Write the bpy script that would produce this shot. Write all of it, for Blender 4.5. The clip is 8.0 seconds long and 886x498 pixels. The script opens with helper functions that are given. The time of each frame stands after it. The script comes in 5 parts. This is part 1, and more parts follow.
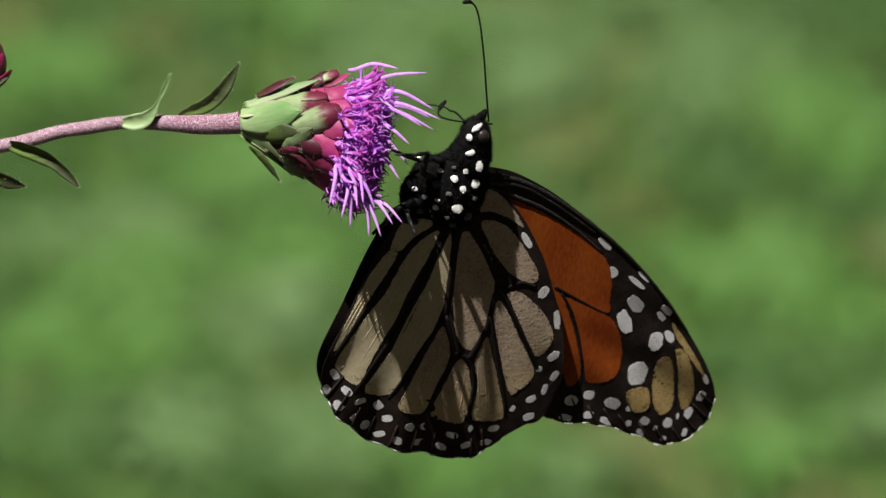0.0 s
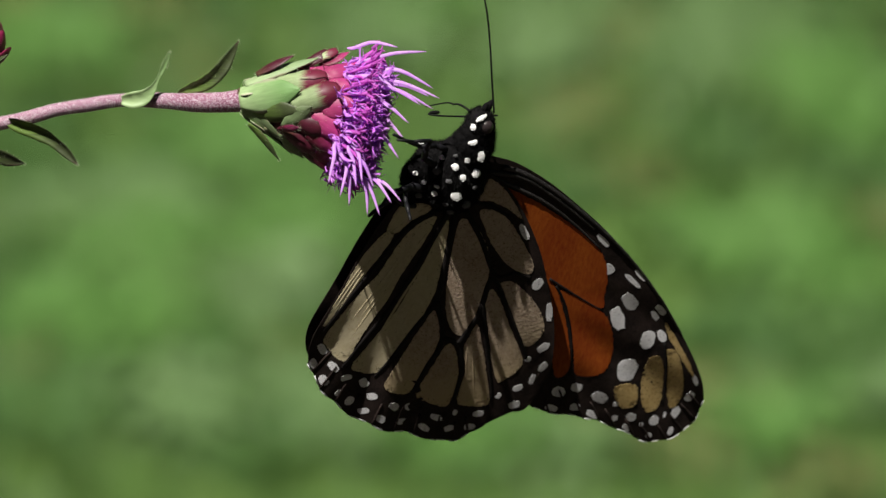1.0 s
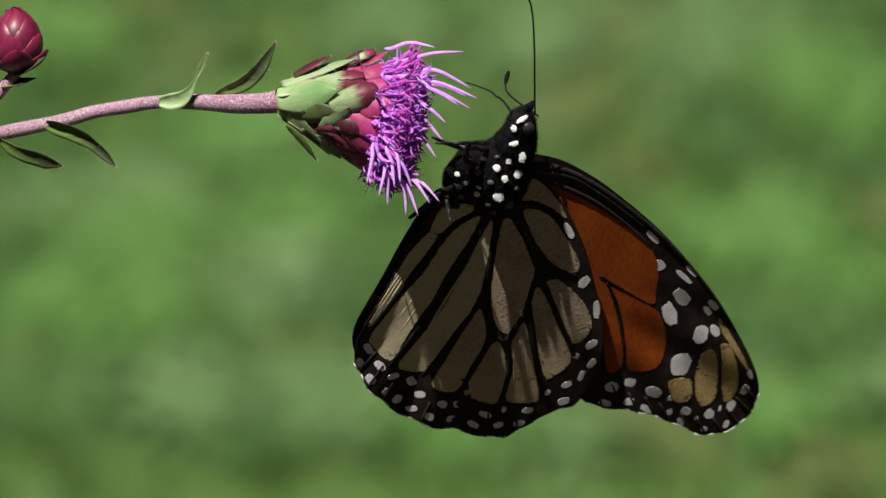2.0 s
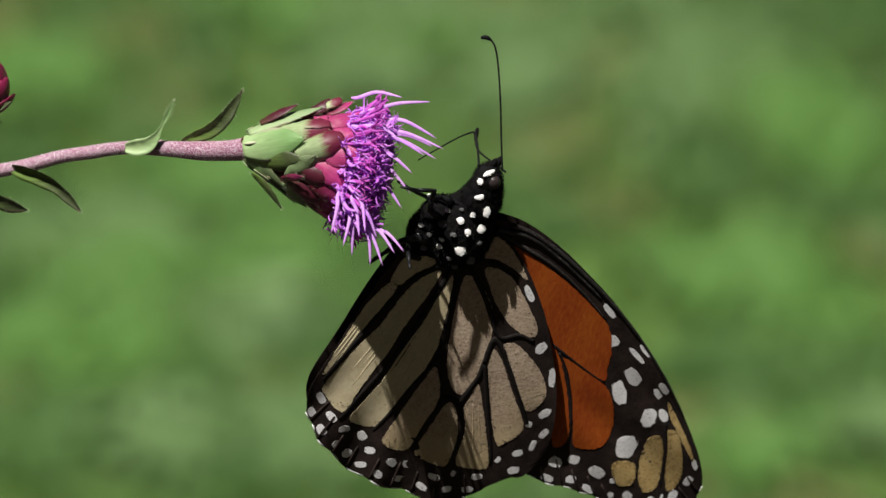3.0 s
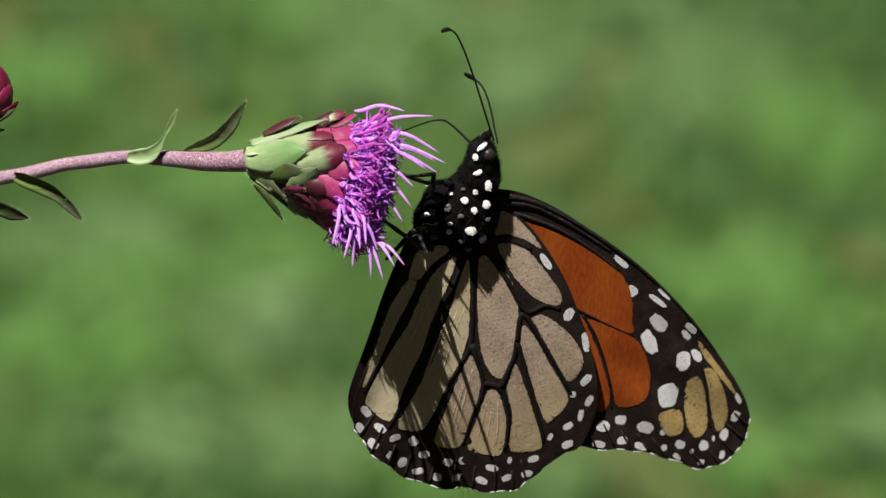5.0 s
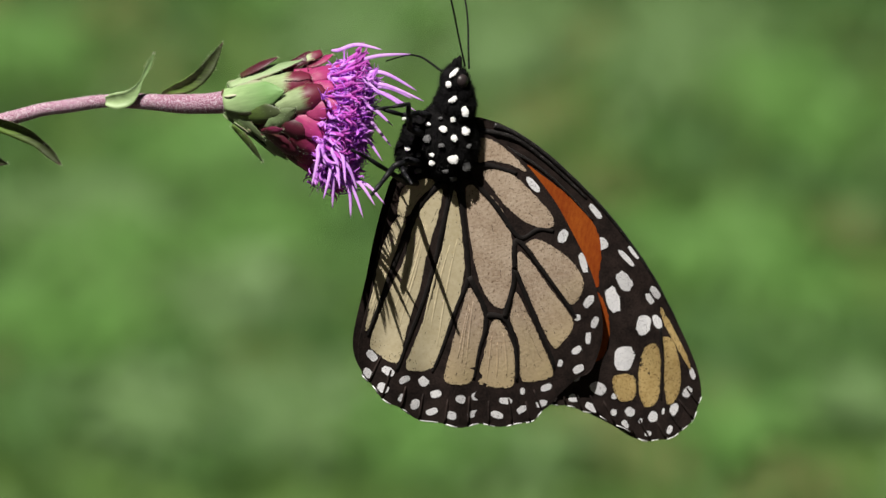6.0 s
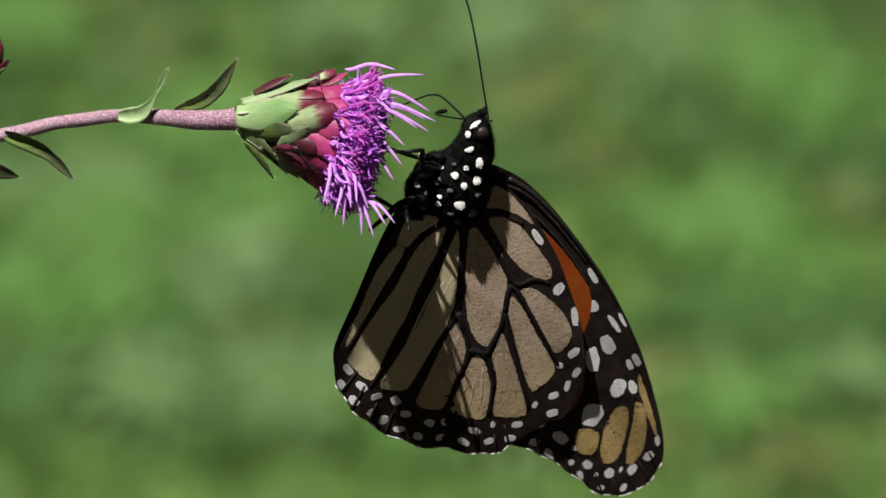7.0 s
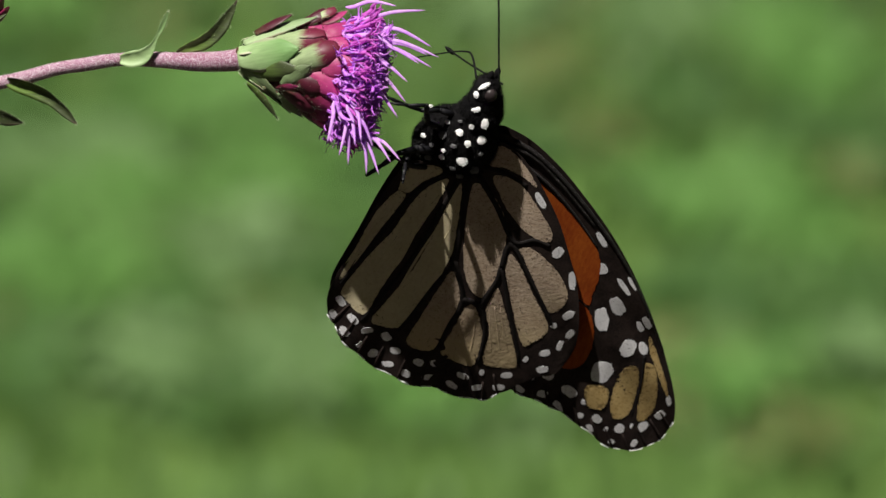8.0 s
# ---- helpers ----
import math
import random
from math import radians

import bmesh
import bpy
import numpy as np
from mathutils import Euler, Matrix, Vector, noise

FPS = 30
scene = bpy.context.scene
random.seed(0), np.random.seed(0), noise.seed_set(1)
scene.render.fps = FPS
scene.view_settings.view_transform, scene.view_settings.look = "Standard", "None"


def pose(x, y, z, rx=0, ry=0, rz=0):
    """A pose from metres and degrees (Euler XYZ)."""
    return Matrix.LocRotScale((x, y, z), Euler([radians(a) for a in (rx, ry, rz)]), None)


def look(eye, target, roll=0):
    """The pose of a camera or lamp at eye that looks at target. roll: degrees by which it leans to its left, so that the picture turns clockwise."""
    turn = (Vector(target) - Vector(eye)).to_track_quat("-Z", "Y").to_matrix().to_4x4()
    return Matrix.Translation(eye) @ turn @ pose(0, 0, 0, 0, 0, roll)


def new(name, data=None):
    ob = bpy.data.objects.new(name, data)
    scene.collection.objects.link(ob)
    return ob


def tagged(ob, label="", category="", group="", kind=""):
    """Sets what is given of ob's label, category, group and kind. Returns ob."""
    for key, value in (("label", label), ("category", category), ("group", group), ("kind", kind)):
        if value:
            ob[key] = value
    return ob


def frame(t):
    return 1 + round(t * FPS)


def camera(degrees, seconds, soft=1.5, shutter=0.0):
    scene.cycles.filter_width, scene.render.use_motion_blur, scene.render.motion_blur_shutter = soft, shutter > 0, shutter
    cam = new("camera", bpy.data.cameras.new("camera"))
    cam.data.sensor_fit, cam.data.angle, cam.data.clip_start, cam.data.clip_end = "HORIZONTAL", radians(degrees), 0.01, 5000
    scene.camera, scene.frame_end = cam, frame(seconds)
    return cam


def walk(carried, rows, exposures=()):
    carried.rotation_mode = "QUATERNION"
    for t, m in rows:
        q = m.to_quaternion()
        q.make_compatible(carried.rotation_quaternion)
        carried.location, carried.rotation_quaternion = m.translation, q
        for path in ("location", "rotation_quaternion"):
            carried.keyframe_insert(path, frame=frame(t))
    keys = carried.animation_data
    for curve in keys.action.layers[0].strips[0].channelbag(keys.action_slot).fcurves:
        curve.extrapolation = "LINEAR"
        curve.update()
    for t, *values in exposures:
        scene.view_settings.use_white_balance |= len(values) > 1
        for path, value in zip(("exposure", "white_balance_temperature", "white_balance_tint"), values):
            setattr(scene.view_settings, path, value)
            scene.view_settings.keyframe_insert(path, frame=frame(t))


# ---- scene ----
# A butterfly hangs from a swaying flower head; a long lens looks down on both over a lawn.
EYE, AIM = (0.0, 0.0, 1.2), (0.0, 1.1205, 0.8998)
REACH = (Vector(AIM) - Vector(EYE)).length
STAGE = look(EYE, AIM)
TREMBLE = 6.0 / 1568


def stage(x, y, z=0.0, rx=0.0, ry=0.0, rz=0.0):
    """A pose in millimetres about the point of focus: x across the view, y up, z towards the lens."""
    return STAGE @ Matrix.Translation((0, 0, -REACH)) @ pose(x / 1000, y / 1000, z / 1000, rx, ry, rz)


cam = camera(6.0, 8.0, soft=1.45)
cam.data.dof.use_dof = True
cam.data.dof.focus_distance = REACH
cam.data.dof.aperture_fstop = 35.0
# the slow drift of a heavy lens on its support
SHAKE = [(0, 24, -26), (0.5, 30, -62), (1, 36, -86), (1.5, 39, -113), (1.7, 37, -108), (2.8, 4, -42), (3, 0, -28), (3.5, 14, -6), (4, 12, 0), (4.5, 0, 0), (5, -4, -12), (5.2, -8, -20), (6.3, -38, -80), (6.5, -38, -85), (7, -40, -113), (7.5, -34, -137), (8, -28, -165)]
walk(cam, [(t, STAGE @ pose(0, 0, 0, dy * TREMBLE, dx * TREMBLE, 0)) for t, dx, dy in SHAKE])

# ---- light ----
SUN_WAY = STAGE.to_3x3() @ Vector((-0.400, 1.280, 1.0)).normalized()
world = bpy.data.worlds.new("sky")
scene.world = world
world.use_nodes = True
sky = world.node_tree.nodes.new("ShaderNodeTexSky")
sky.sky_type = "NISHITA"
sky.sun_disc = False
sky.air_density, sky.dust_density, sky.ozone_density = 0.14, 0.0, 1.0
sky.sun_elevation = math.asin(SUN_WAY.z)
sky.sun_rotation = math.atan2(SUN_WAY.x, SUN_WAY.y)
world.node_tree.links.new(sky.outputs[0], world.node_tree.nodes["Background"].inputs[0])
world.node_tree.nodes["Background"].inputs[1].default_value = 0.011
sun = new("sun", bpy.data.lights.new("sun", "SUN"))
sun.data.energy, sun.data.angle, sun.data.color = 5.0, radians(0.53), (1.0, 0.95, 0.87)
sun.matrix_world = Matrix.Translation((0, 0, 6)) @ SUN_WAY.to_track_quat("Z", "Y").to_matrix().to_4x4()
scene.view_settings.exposure = 0.50


# ---- materials ----
def material(name, base, second, rough=0.6, grain=900.0, patch=120.0, bump=0.15, speck=None, spec=0.4, metal=0.0, thin=0.0, sheen=0.0, vary=0.0, cut=(0.60, 0.68), long=1.0, deep=0.00005, margin=None):
    """Two colours mixed by a fine and a coarse noise, with relief; speck: a third colour in sparse grains; thin: light that passes."""
    mat = bpy.data.materials.new(name)
    mat.use_nodes = True
    tree = mat.node_tree
    node, link = tree.nodes.new, tree.links.new
    bsdf = tree.nodes["Principled BSDF"]
    coord = node("ShaderNodeTexCoord")
    fine, coarse = node("ShaderNodeTexNoise"), node("ShaderNodeTexNoise")
    for tex, scale in ((fine, grain), (coarse, patch)):
        tex.inputs["Scale"].default_value = scale
        tex.inputs["Detail"].default_value = 5.0
        reach = node("ShaderNodeMapping")
        reach.inputs["Scale"].default_value = (1.0, 1.0 / long, 1.0)
        link(coord.outputs["Object"], reach.inputs[0])
        link(reach.outputs[0], tex.inputs["Vector"])
    mean = node("ShaderNodeMath")
    mean.operation = "MULTIPLY_ADD"
    mean.inputs[1].default_value = 0.5
    link(fine.outputs["Fac"], mean.inputs[0])
    half = node("ShaderNodeMath")
    half.operation = "MULTIPLY"
    half.inputs[1].default_value = 0.5
    link(coarse.outputs["Fac"], half.inputs[0])
    link(half.outputs[0], mean.inputs[2])
    ramp = node("ShaderNodeMapRange")
    ramp.inputs[1].default_value, ramp.inputs[2].default_value = 0.36, 0.64
    link(mean.outputs[0], ramp.inputs[0])
    mix = node("ShaderNodeMix")
    mix.data_type = "RGBA"
    mix.inputs[6].default_value, mix.inputs[7].default_value = (*base, 1), (*second, 1)
    link(ramp.outputs[0], mix.inputs[0])
    colour = mix.outputs[2]
    if speck:
        dots = node("ShaderNodeTexNoise")
        dots.inputs["Scale"].default_value = grain * 1.7
        dots.inputs["Detail"].default_value = 2.0
        link(coord.outputs["Object"], dots.inputs["Vector"])
        sieve = node("ShaderNodeMapRange")
        sieve.inputs[1].default_value, sieve.inputs[2].default_value = cut
        link(dots.outputs["Fac"], sieve.inputs[0])
        over = node("ShaderNodeMix")
        over.data_type = "RGBA"
        over.inputs[7].default_value = (*speck, 1)
        link(sieve.outputs[0], over.inputs[0])
        link(colour, over.inputs[6])
        colour = over.outputs[2]
    if margin:
        # another pigment towards the outer margin of the wing
        reach, ramp2, outer = node("ShaderNodeVectorMath"), node("ShaderNodeMapRange"), node("ShaderNodeMix")
        reach.operation = "LENGTH"
        link(coord.outputs["Object"], reach.inputs[0])
        wander = node("ShaderNodeMath")
        wander.operation, wander.inputs[1].default_value = "MULTIPLY_ADD", 0.012
        link(coarse.outputs["Fac"], wander.inputs[0])
        link(reach.outputs["Value"], wander.inputs[2])
        ramp2.inputs[1].default_value, ramp2.inputs[2].default_value = 0.027, 0.039
        link(wander.outputs[0], ramp2.inputs[0])
        outer.data_type = "RGBA"
        outer.inputs[7].default_value = (*margin, 1)
        link(ramp2.outputs[0], outer.inputs[0])
        link(colour, outer.inputs[6])
        colour = outer.outputs[2]
    if vary:
        info, shift = node("ShaderNodeObjectInfo"), node("ShaderNodeHueSaturation")
        spread = node("ShaderNodeMapRange")
        spread.inputs[3].default_value, spread.inputs[4].default_value = 1 - vary, 1 + vary
        link(info.outputs["Random"], spread.inputs[0])
        link(spread.outputs[0], shift.inputs["Value"])
        link(colour, shift.inputs["Color"])
        colour = shift.outputs[0]
    link(colour, bsdf.inputs["Base Color"])
    bsdf.inputs["Roughness"].default_value = rough
    bsdf.inputs["Metallic"].default_value = metal
    bsdf.inputs["Specular IOR Level"].default_value = spec
    bsdf.inputs["Sheen Weight"].default_value = sheen
    relief = node("ShaderNodeBump")
    relief.inputs["Strength"].default_value = bump
    relief.inputs["Distance"].default_value = deep
    link(fine.outputs["Fac"], relief.inputs["Height"])
    link(relief.outputs[0], bsdf.inputs["Normal"])
    if thin:
        veil, both = node("ShaderNodeBsdfTranslucent"), node("ShaderNodeMixShader")
        link(colour, veil.inputs["Color"])
        both.inputs[0].default_value = thin
        link(bsdf.outputs[0], both.inputs[1])
        link(veil.outputs[0], both.inputs[2])
        link(both.outputs[0], tree.nodes["Material Output"].inputs["Surface"])
    return mat


def graded(name, low, high, start, end, rough=0.5, thin=0.0, streak=0.35, rim=None):
    """A pigment that changes along the length of a leaf (its generated x), with fine streaks along it."""
    mat = material(name, low, low, rough=rough, thin=thin, grain=1500, patch=300, vary=0.16)
    tree = mat.node_tree
    node, link = tree.nodes.new, tree.links.new
    coord, part_x = node("ShaderNodeTexCoord"), node("ShaderNodeSeparateXYZ")
    link(coord.outputs["Generated"], part_x.inputs[0])
    stretch, lines = node("ShaderNodeMapping"), node("ShaderNodeTexNoise")
    stretch.inputs["Scale"].default_value = (2.0, 26.0, 4.0)
    link(coord.outputs["Generated"], stretch.inputs[0])
    link(stretch.outputs[0], lines.inputs["Vector"])
    lines.inputs["Scale"].default_value = 1.0
    along = node("ShaderNodeMath")
    along.operation = "MULTIPLY_ADD"
    along.inputs[1].default_value = streak
    link(lines.outputs["Fac"], along.inputs[0])
    link(part_x.outputs[0], along.inputs[2])
    ramp, mix = node("ShaderNodeMapRange"), node("ShaderNodeMix")
    ramp.inputs[1].default_value, ramp.inputs[2].default_value = start + streak / 2, end + streak / 2
    link(along.outputs[0], ramp.inputs[0])
    mix.data_type = "RGBA"
    mix.inputs[6].default_value, mix.inputs[7].default_value = (*low, 1), (*high, 1)
    link(ramp.outputs[0], mix.inputs[0])
    # lengthwise veins: lighter and darker, raised and sunk
    fibre, shade, value = node("ShaderNodeTexNoise"), node("ShaderNodeMapRange"), node("ShaderNodeHueSaturation")
    fine_way = node("ShaderNodeMapping")
    fine_way.inputs["Scale"].default_value = (2.0, 15.0, 3.0)
    link(coord.outputs["Generated"], fine_way.inputs[0])
    link(fine_way.outputs[0], fibre.inputs["Vector"])
    fibre.inputs["Scale"].default_value, fibre.inputs["Detail"].default_value = 1.0, 4.0
    shade.inputs[1].default_value, shade.inputs[2].default_value = 0.3, 0.7
    shade.inputs[3].default_value, shade.inputs[4].default_value = 0.88, 1.10
    link(fibre.outputs["Fac"], shade.inputs[0])
    link(shade.outputs[0], value.inputs["Value"])
    link(mix.outputs[2], value.inputs["Color"])
    if rim:
        # a coloured margin of uneven width
        off, wide, edge, border = node("ShaderNodeMath"), node("ShaderNodeMath"), node("ShaderNodeMapRange"), node("ShaderNodeMix")
        off.operation, off.inputs[1].default_value = "SUBTRACT", 0.5
        link(part_x.outputs[1], off.inputs[0])
        wide.operation = "ABSOLUTE"
        link(off.outputs[0], wide.inputs[0])
        uneven = node("ShaderNodeMath")
        uneven.operation, uneven.inputs[1].default_value = "MULTIPLY_ADD", 0.16
        link(fibre.outputs["Fac"], uneven.inputs[0])
        link(wide.outputs[0], uneven.inputs[2])
        edge.inputs[1].default_value, edge.inputs[2].default_value = 0.47, 0.57
        link(uneven.outputs[0], edge.inputs[0])
        border.data_type = "RGBA"
        border.inputs[7].default_value = (*rim, 1)
        link(edge.outputs[0], border.inputs[0])
        link(mix.outputs[2], border.inputs[6])
        link(border.outputs[2], value.inputs["Color"])
    for n in list(tree.nodes):
        if n.bl_idname == "ShaderNodeHueSaturation" and n != value:
            link(value.outputs[0], n.inputs["Color"])
        if n.bl_idname == "ShaderNodeBump":
            link(fibre.outputs["Fac"], n.inputs["Height"])
            n.inputs["Strength"].default_value, n.inputs["Distance"].default_value = 0.22, 0.0001
    return mat


WING_BLACK = material("wing_black_scales", (0.009072, 0.006528, 0.006042), (0.03564, 0.024, 0.02115), rough=0.75, grain=4200, patch=500, bump=0.3, spec=0.15)
VEIN_BLACK = material("wing_vein", (0.0048, 0.00416, 0.00416), (0.0176, 0.0144, 0.01376), rough=0.7, grain=4200, patch=700, bump=0.6, spec=0.15)
WING_TAN = material("wing_tan_scales", (0.385, 0.285, 0.205), (0.575, 0.465, 0.362), rough=0.85, grain=2300, patch=200, bump=0.8, speck=(0.22, 0.155, 0.105), spec=0.12, cut=(0.58, 0.70), deep=0.00006, margin=(0.53, 0.42, 0.245))
WING_CREAM = material("wing_cream_scales", (0.533, 0.456, 0.288), (0.636, 0.563, 0.387), rough=0.75, grain=1900, patch=260, bump=0.25, speck=(0.50, 0.40, 0.24), spec=0.2, cut=(0.63, 0.72))
WING_OCHRE = material("wing_ochre_scales", (0.431, 0.295, 0.113), (0.613, 0.454, 0.204), rough=0.75, grain=2200, patch=260, bump=0.3, speck=(0.20, 0.12, 0.04), spec=0.15)
# dark ground out of view, added so less light bounces onto the wing
BOUNCE_CUT_SOIL = material("bed_soil", (0.016, 0.012, 0.009), (0.032, 0.024, 0.017), rough=0.95, grain=70, patch=9, bump=1.0)
WING_ORANGE = material("wing_orange_scales", (0.28, 0.044, 0.008), (0.43, 0.102, 0.014), rough=0.75, grain=2600, patch=170, bump=0.3, speck=(0.22, 0.036, 0.007), spec=0.12, cut=(0.62, 0.74), long=3.0)
SPOT_WHITE = material("white_scales", (0.76, 0.76, 0.80), (0.92, 0.92, 0.94), rough=0.9, grain=3400, patch=700, bump=0.4, speck=(0.36, 0.35, 0.38), spec=0.12, cut=(0.59, 0.67))
DOT_WHITE = material("body_white_scales", (0.86, 0.86, 0.86), (0.93, 0.93, 0.93), rough=0.85, grain=3200, patch=800, bump=0.8, spec=0.15)
DOT_GREY = material("body_grey_scales", (0.10, 0.10, 0.105), (0.17, 0.17, 0.175), rough=0.85, grain=3200, patch=800, bump=0.8, spec=0.15)
COSTA = material("costal_vein", (0.006, 0.0055, 0.0055), (0.02, 0.018, 0.018), rough=0.45, grain=3600, patch=300, bump=0.8, speck=(0.12, 0.11, 0.11), spec=0.4)
BODY_BLACK = material("body_black", (0.0039, 0.0039, 0.00442), (0.0104, 0.00988, 0.0104), rough=0.9, grain=2600, patch=500, bump=1.0, spec=0.06)
HAIR_BLACK = material("body_hair", (0.003, 0.003, 0.0034), (0.009, 0.0085, 0.009), rough=0.6, grain=900, patch=300, bump=0.0, spec=0.12)
LEG_BLACK = material("leg_black", (0.004, 0.004, 0.005), (0.011, 0.011, 0.014), rough=0.5, grain=2500, patch=400, bump=0.3, spec=0.25)
FEELER_BLACK = material("feeler_black", (0.0035, 0.0035, 0.004), (0.010, 0.010, 0.011), rough=0.75, grain=2500, patch=400, bump=0.3, spec=0.15)
EYE_BROWN = material("eye_brown", (0.020, 0.015, 0.016), (0.040, 0.030, 0.031), rough=0.4, grain=5000, patch=900, bump=0.2, spec=0.3)
STEM_PINK = material("stem_pink", (0.20, 0.062, 0.115), (0.39, 0.205, 0.295), rough=0.95, grain=3000, patch=130, bump=1.0, speck=(0.62, 0.54, 0.62), spec=0.08, cut=(0.52, 0.66), sheen=0.2)
STEM_DOWN = material("stem_down", (0.74, 0.66, 0.71), (0.88, 0.82, 0.85), rough=0.8, grain=600, patch=100, bump=0.0, thin=0.12)
LEAF_DOWN = material("leaf_down", (0.42, 0.50, 0.32), (0.60, 0.66, 0.48), rough=0.7, grain=600, patch=100, bump=0.0, thin=0.4)
LEAF_DARK = graded("leaf_dark", (0.130, 0.215, 0.045), (0.052, 0.068, 0.028), 0.20, 0.75, thin=0.10, streak=0.8, rim=(0.085, 0.045, 0.040))
LEAF_PALE = graded("leaf_pale", (0.30, 0.42, 0.20), (0.13, 0.22, 0.08), 0.25, 0.95, thin=0.15)
BRACT_GREEN = graded("bract_green", (0.37, 0.51, 0.25), (0.170, 0.315, 0.110), -0.05, 0.75, thin=0.10, streak=0.35, rim=(0.40, 0.38, 0.28))
BRACT_PALE = graded("bract_pale", (0.36, 0.48, 0.25), (0.24, 0.35, 0.17), 0.0, 0.9, thin=0.10, streak=0.5, rim=(0.20, 0.14, 0.095))
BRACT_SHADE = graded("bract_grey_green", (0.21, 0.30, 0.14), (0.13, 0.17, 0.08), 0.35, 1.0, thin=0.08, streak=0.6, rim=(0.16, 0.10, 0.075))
BRACT_MIX = graded("bract_half_red", (0.30, 0.39, 0.20), (0.135, 0.013, 0.036), 0.50, 0.66, rough=0.5, thin=0.05, streak=0.35, rim=(0.15, 0.022, 0.036))
BRACT_MAROON = graded("bract_maroon", (0.075, 0.040, 0.022), (0.070, 0.010, 0.022), 0.0, 0.4, rough=0.42, thin=0.05)
BRACT_PINK = graded("bract_pink", (0.38, 0.045, 0.150), (0.41, 0.032, 0.195), 0.25, 0.85, rough=0.5, thin=0.15, streak=0.8, rim=(0.19, 0.012, 0.065))
BRACT_ROSE = graded("bract_rose", (0.16, 0.018, 0.045), (0.36, 0.035, 0.15), 0.3, 0.9, rough=0.4, thin=0.12, streak=0.8, rim=(0.10, 0.010, 0.03))
BUD_RED = graded("bud_red", (0.070, 0.026, 0.026), (0.185, 0.014, 0.054), 0.05, 0.6, rough=0.4, thin=0.04, streak=0.9, rim=(0.090, 0.010, 0.030))
FLORET_VIOLET = material("floret_violet", (0.65, 0.20, 0.93), (0.86, 0.47, 0.98), rough=0.65, grain=1600, patch=200, bump=0.5, thin=0.36, vary=0.16, spec=0.2)
FLORET_PALE = material("floret_pale_violet", (0.70, 0.30, 0.95), (0.88, 0.56, 0.99), rough=0.65, grain=1600, patch=240, bump=0.5, thin=0.34, vary=0.10, spec=0.2)
FLORET_MASS = material("floret_mass", (0.62, 0.14, 0.86), (0.87, 0.43, 0.97), rough=0.65, grain=1600, patch=420, bump=0.5, thin=0.38, spec=0.2)
FLORET_MAGENTA = material("floret_magenta", (0.60, 0.08, 0.56), (0.78, 0.20, 0.80), rough=0.65, grain=1600, patch=200, bump=0.5, thin=0.40, vary=0.14, spec=0.2)

# ---- building tools ----
def part(name, bm, mat, parent, label="", smooth=True):
    """Links a bmesh (in millimetres) as one mesh object under a thing or a part."""
    for v in bm.verts:
        v.co *= 0.001
    data = bpy.data.meshes.new(name)
    bm.normal_update()
    bm.to_mesh(data)
    bm.free()
    data.materials.append(mat)
    if smooth == "top":
        data.polygons.foreach_set("use_smooth", [abs(p.normal.z) > 0.6 for p in data.polygons])
    elif smooth:
        data.polygons.foreach_set("use_smooth", [True] * len(data.polygons))
    ob = new(name, data)
    ob.parent = parent
    return tagged(ob, label)


def spline(points, steps=6, closed=False):
    """Catmull-Rom through the points (tuples of two or three)."""
    p = [np.array(q, float) for q in points]
    n = len(p)
    out = []
    for i in range(n if closed else n - 1):
        a, b, c, d = (p[(i + k) % n] if closed else p[min(max(i + k, 0), n - 1)] for k in (-1, 0, 1, 2))
        for s in range(steps):
            u = s / steps
            out.append(0.5 * (2 * b + (c - a) * u + (2 * a - 5 * b + 4 * c - d) * u * u + (3 * b - 3 * c + d - a) * u ** 3))
    if not closed:
        out.append(p[-1])
    return out


def tube(bm, path, radius, sides=6, flat=1.0):
    """A closed tube along a path of 3D points; radius: a number or a function of 0..1."""
    path = [Vector(q) for q in path]
    rings, up = [], Vector((0.13, 0.21, 0.97))
    for i, q in enumerate(path):
        way = (path[min(i + 1, len(path) - 1)] - path[max(i - 1, 0)]).normalized()
        side = way.cross(up).normalized()
        top = side.cross(way)
        r = radius(i / (len(path) - 1)) if callable(radius) else radius
        rings.append([bm.verts.new(q + r * (math.cos(a) * side + flat * math.sin(a) * top)) for a in (k * math.tau / sides for k in range(sides))])
    for a, b in zip(rings, rings[1:]):
        for k in range(sides):
            bm.faces.new((a[k], a[(k + 1) % sides], b[(k + 1) % sides], b[k]))
    bm.faces.new(rings[0][::-1])
    bm.faces.new(rings[-1])


def egg(bm, centre, size, m=Matrix(), rows=12, cols=16):
    made = bmesh.ops.create_uvsphere(bm, u_segments=cols, v_segments=rows, radius=1.0)["verts"]
    for v in made:
        v.co = Vector(centre) + m.to_3x3() @ Vector((v.co.x * size[0], v.co.y * size[1], v.co.z * size[2]))
    return made


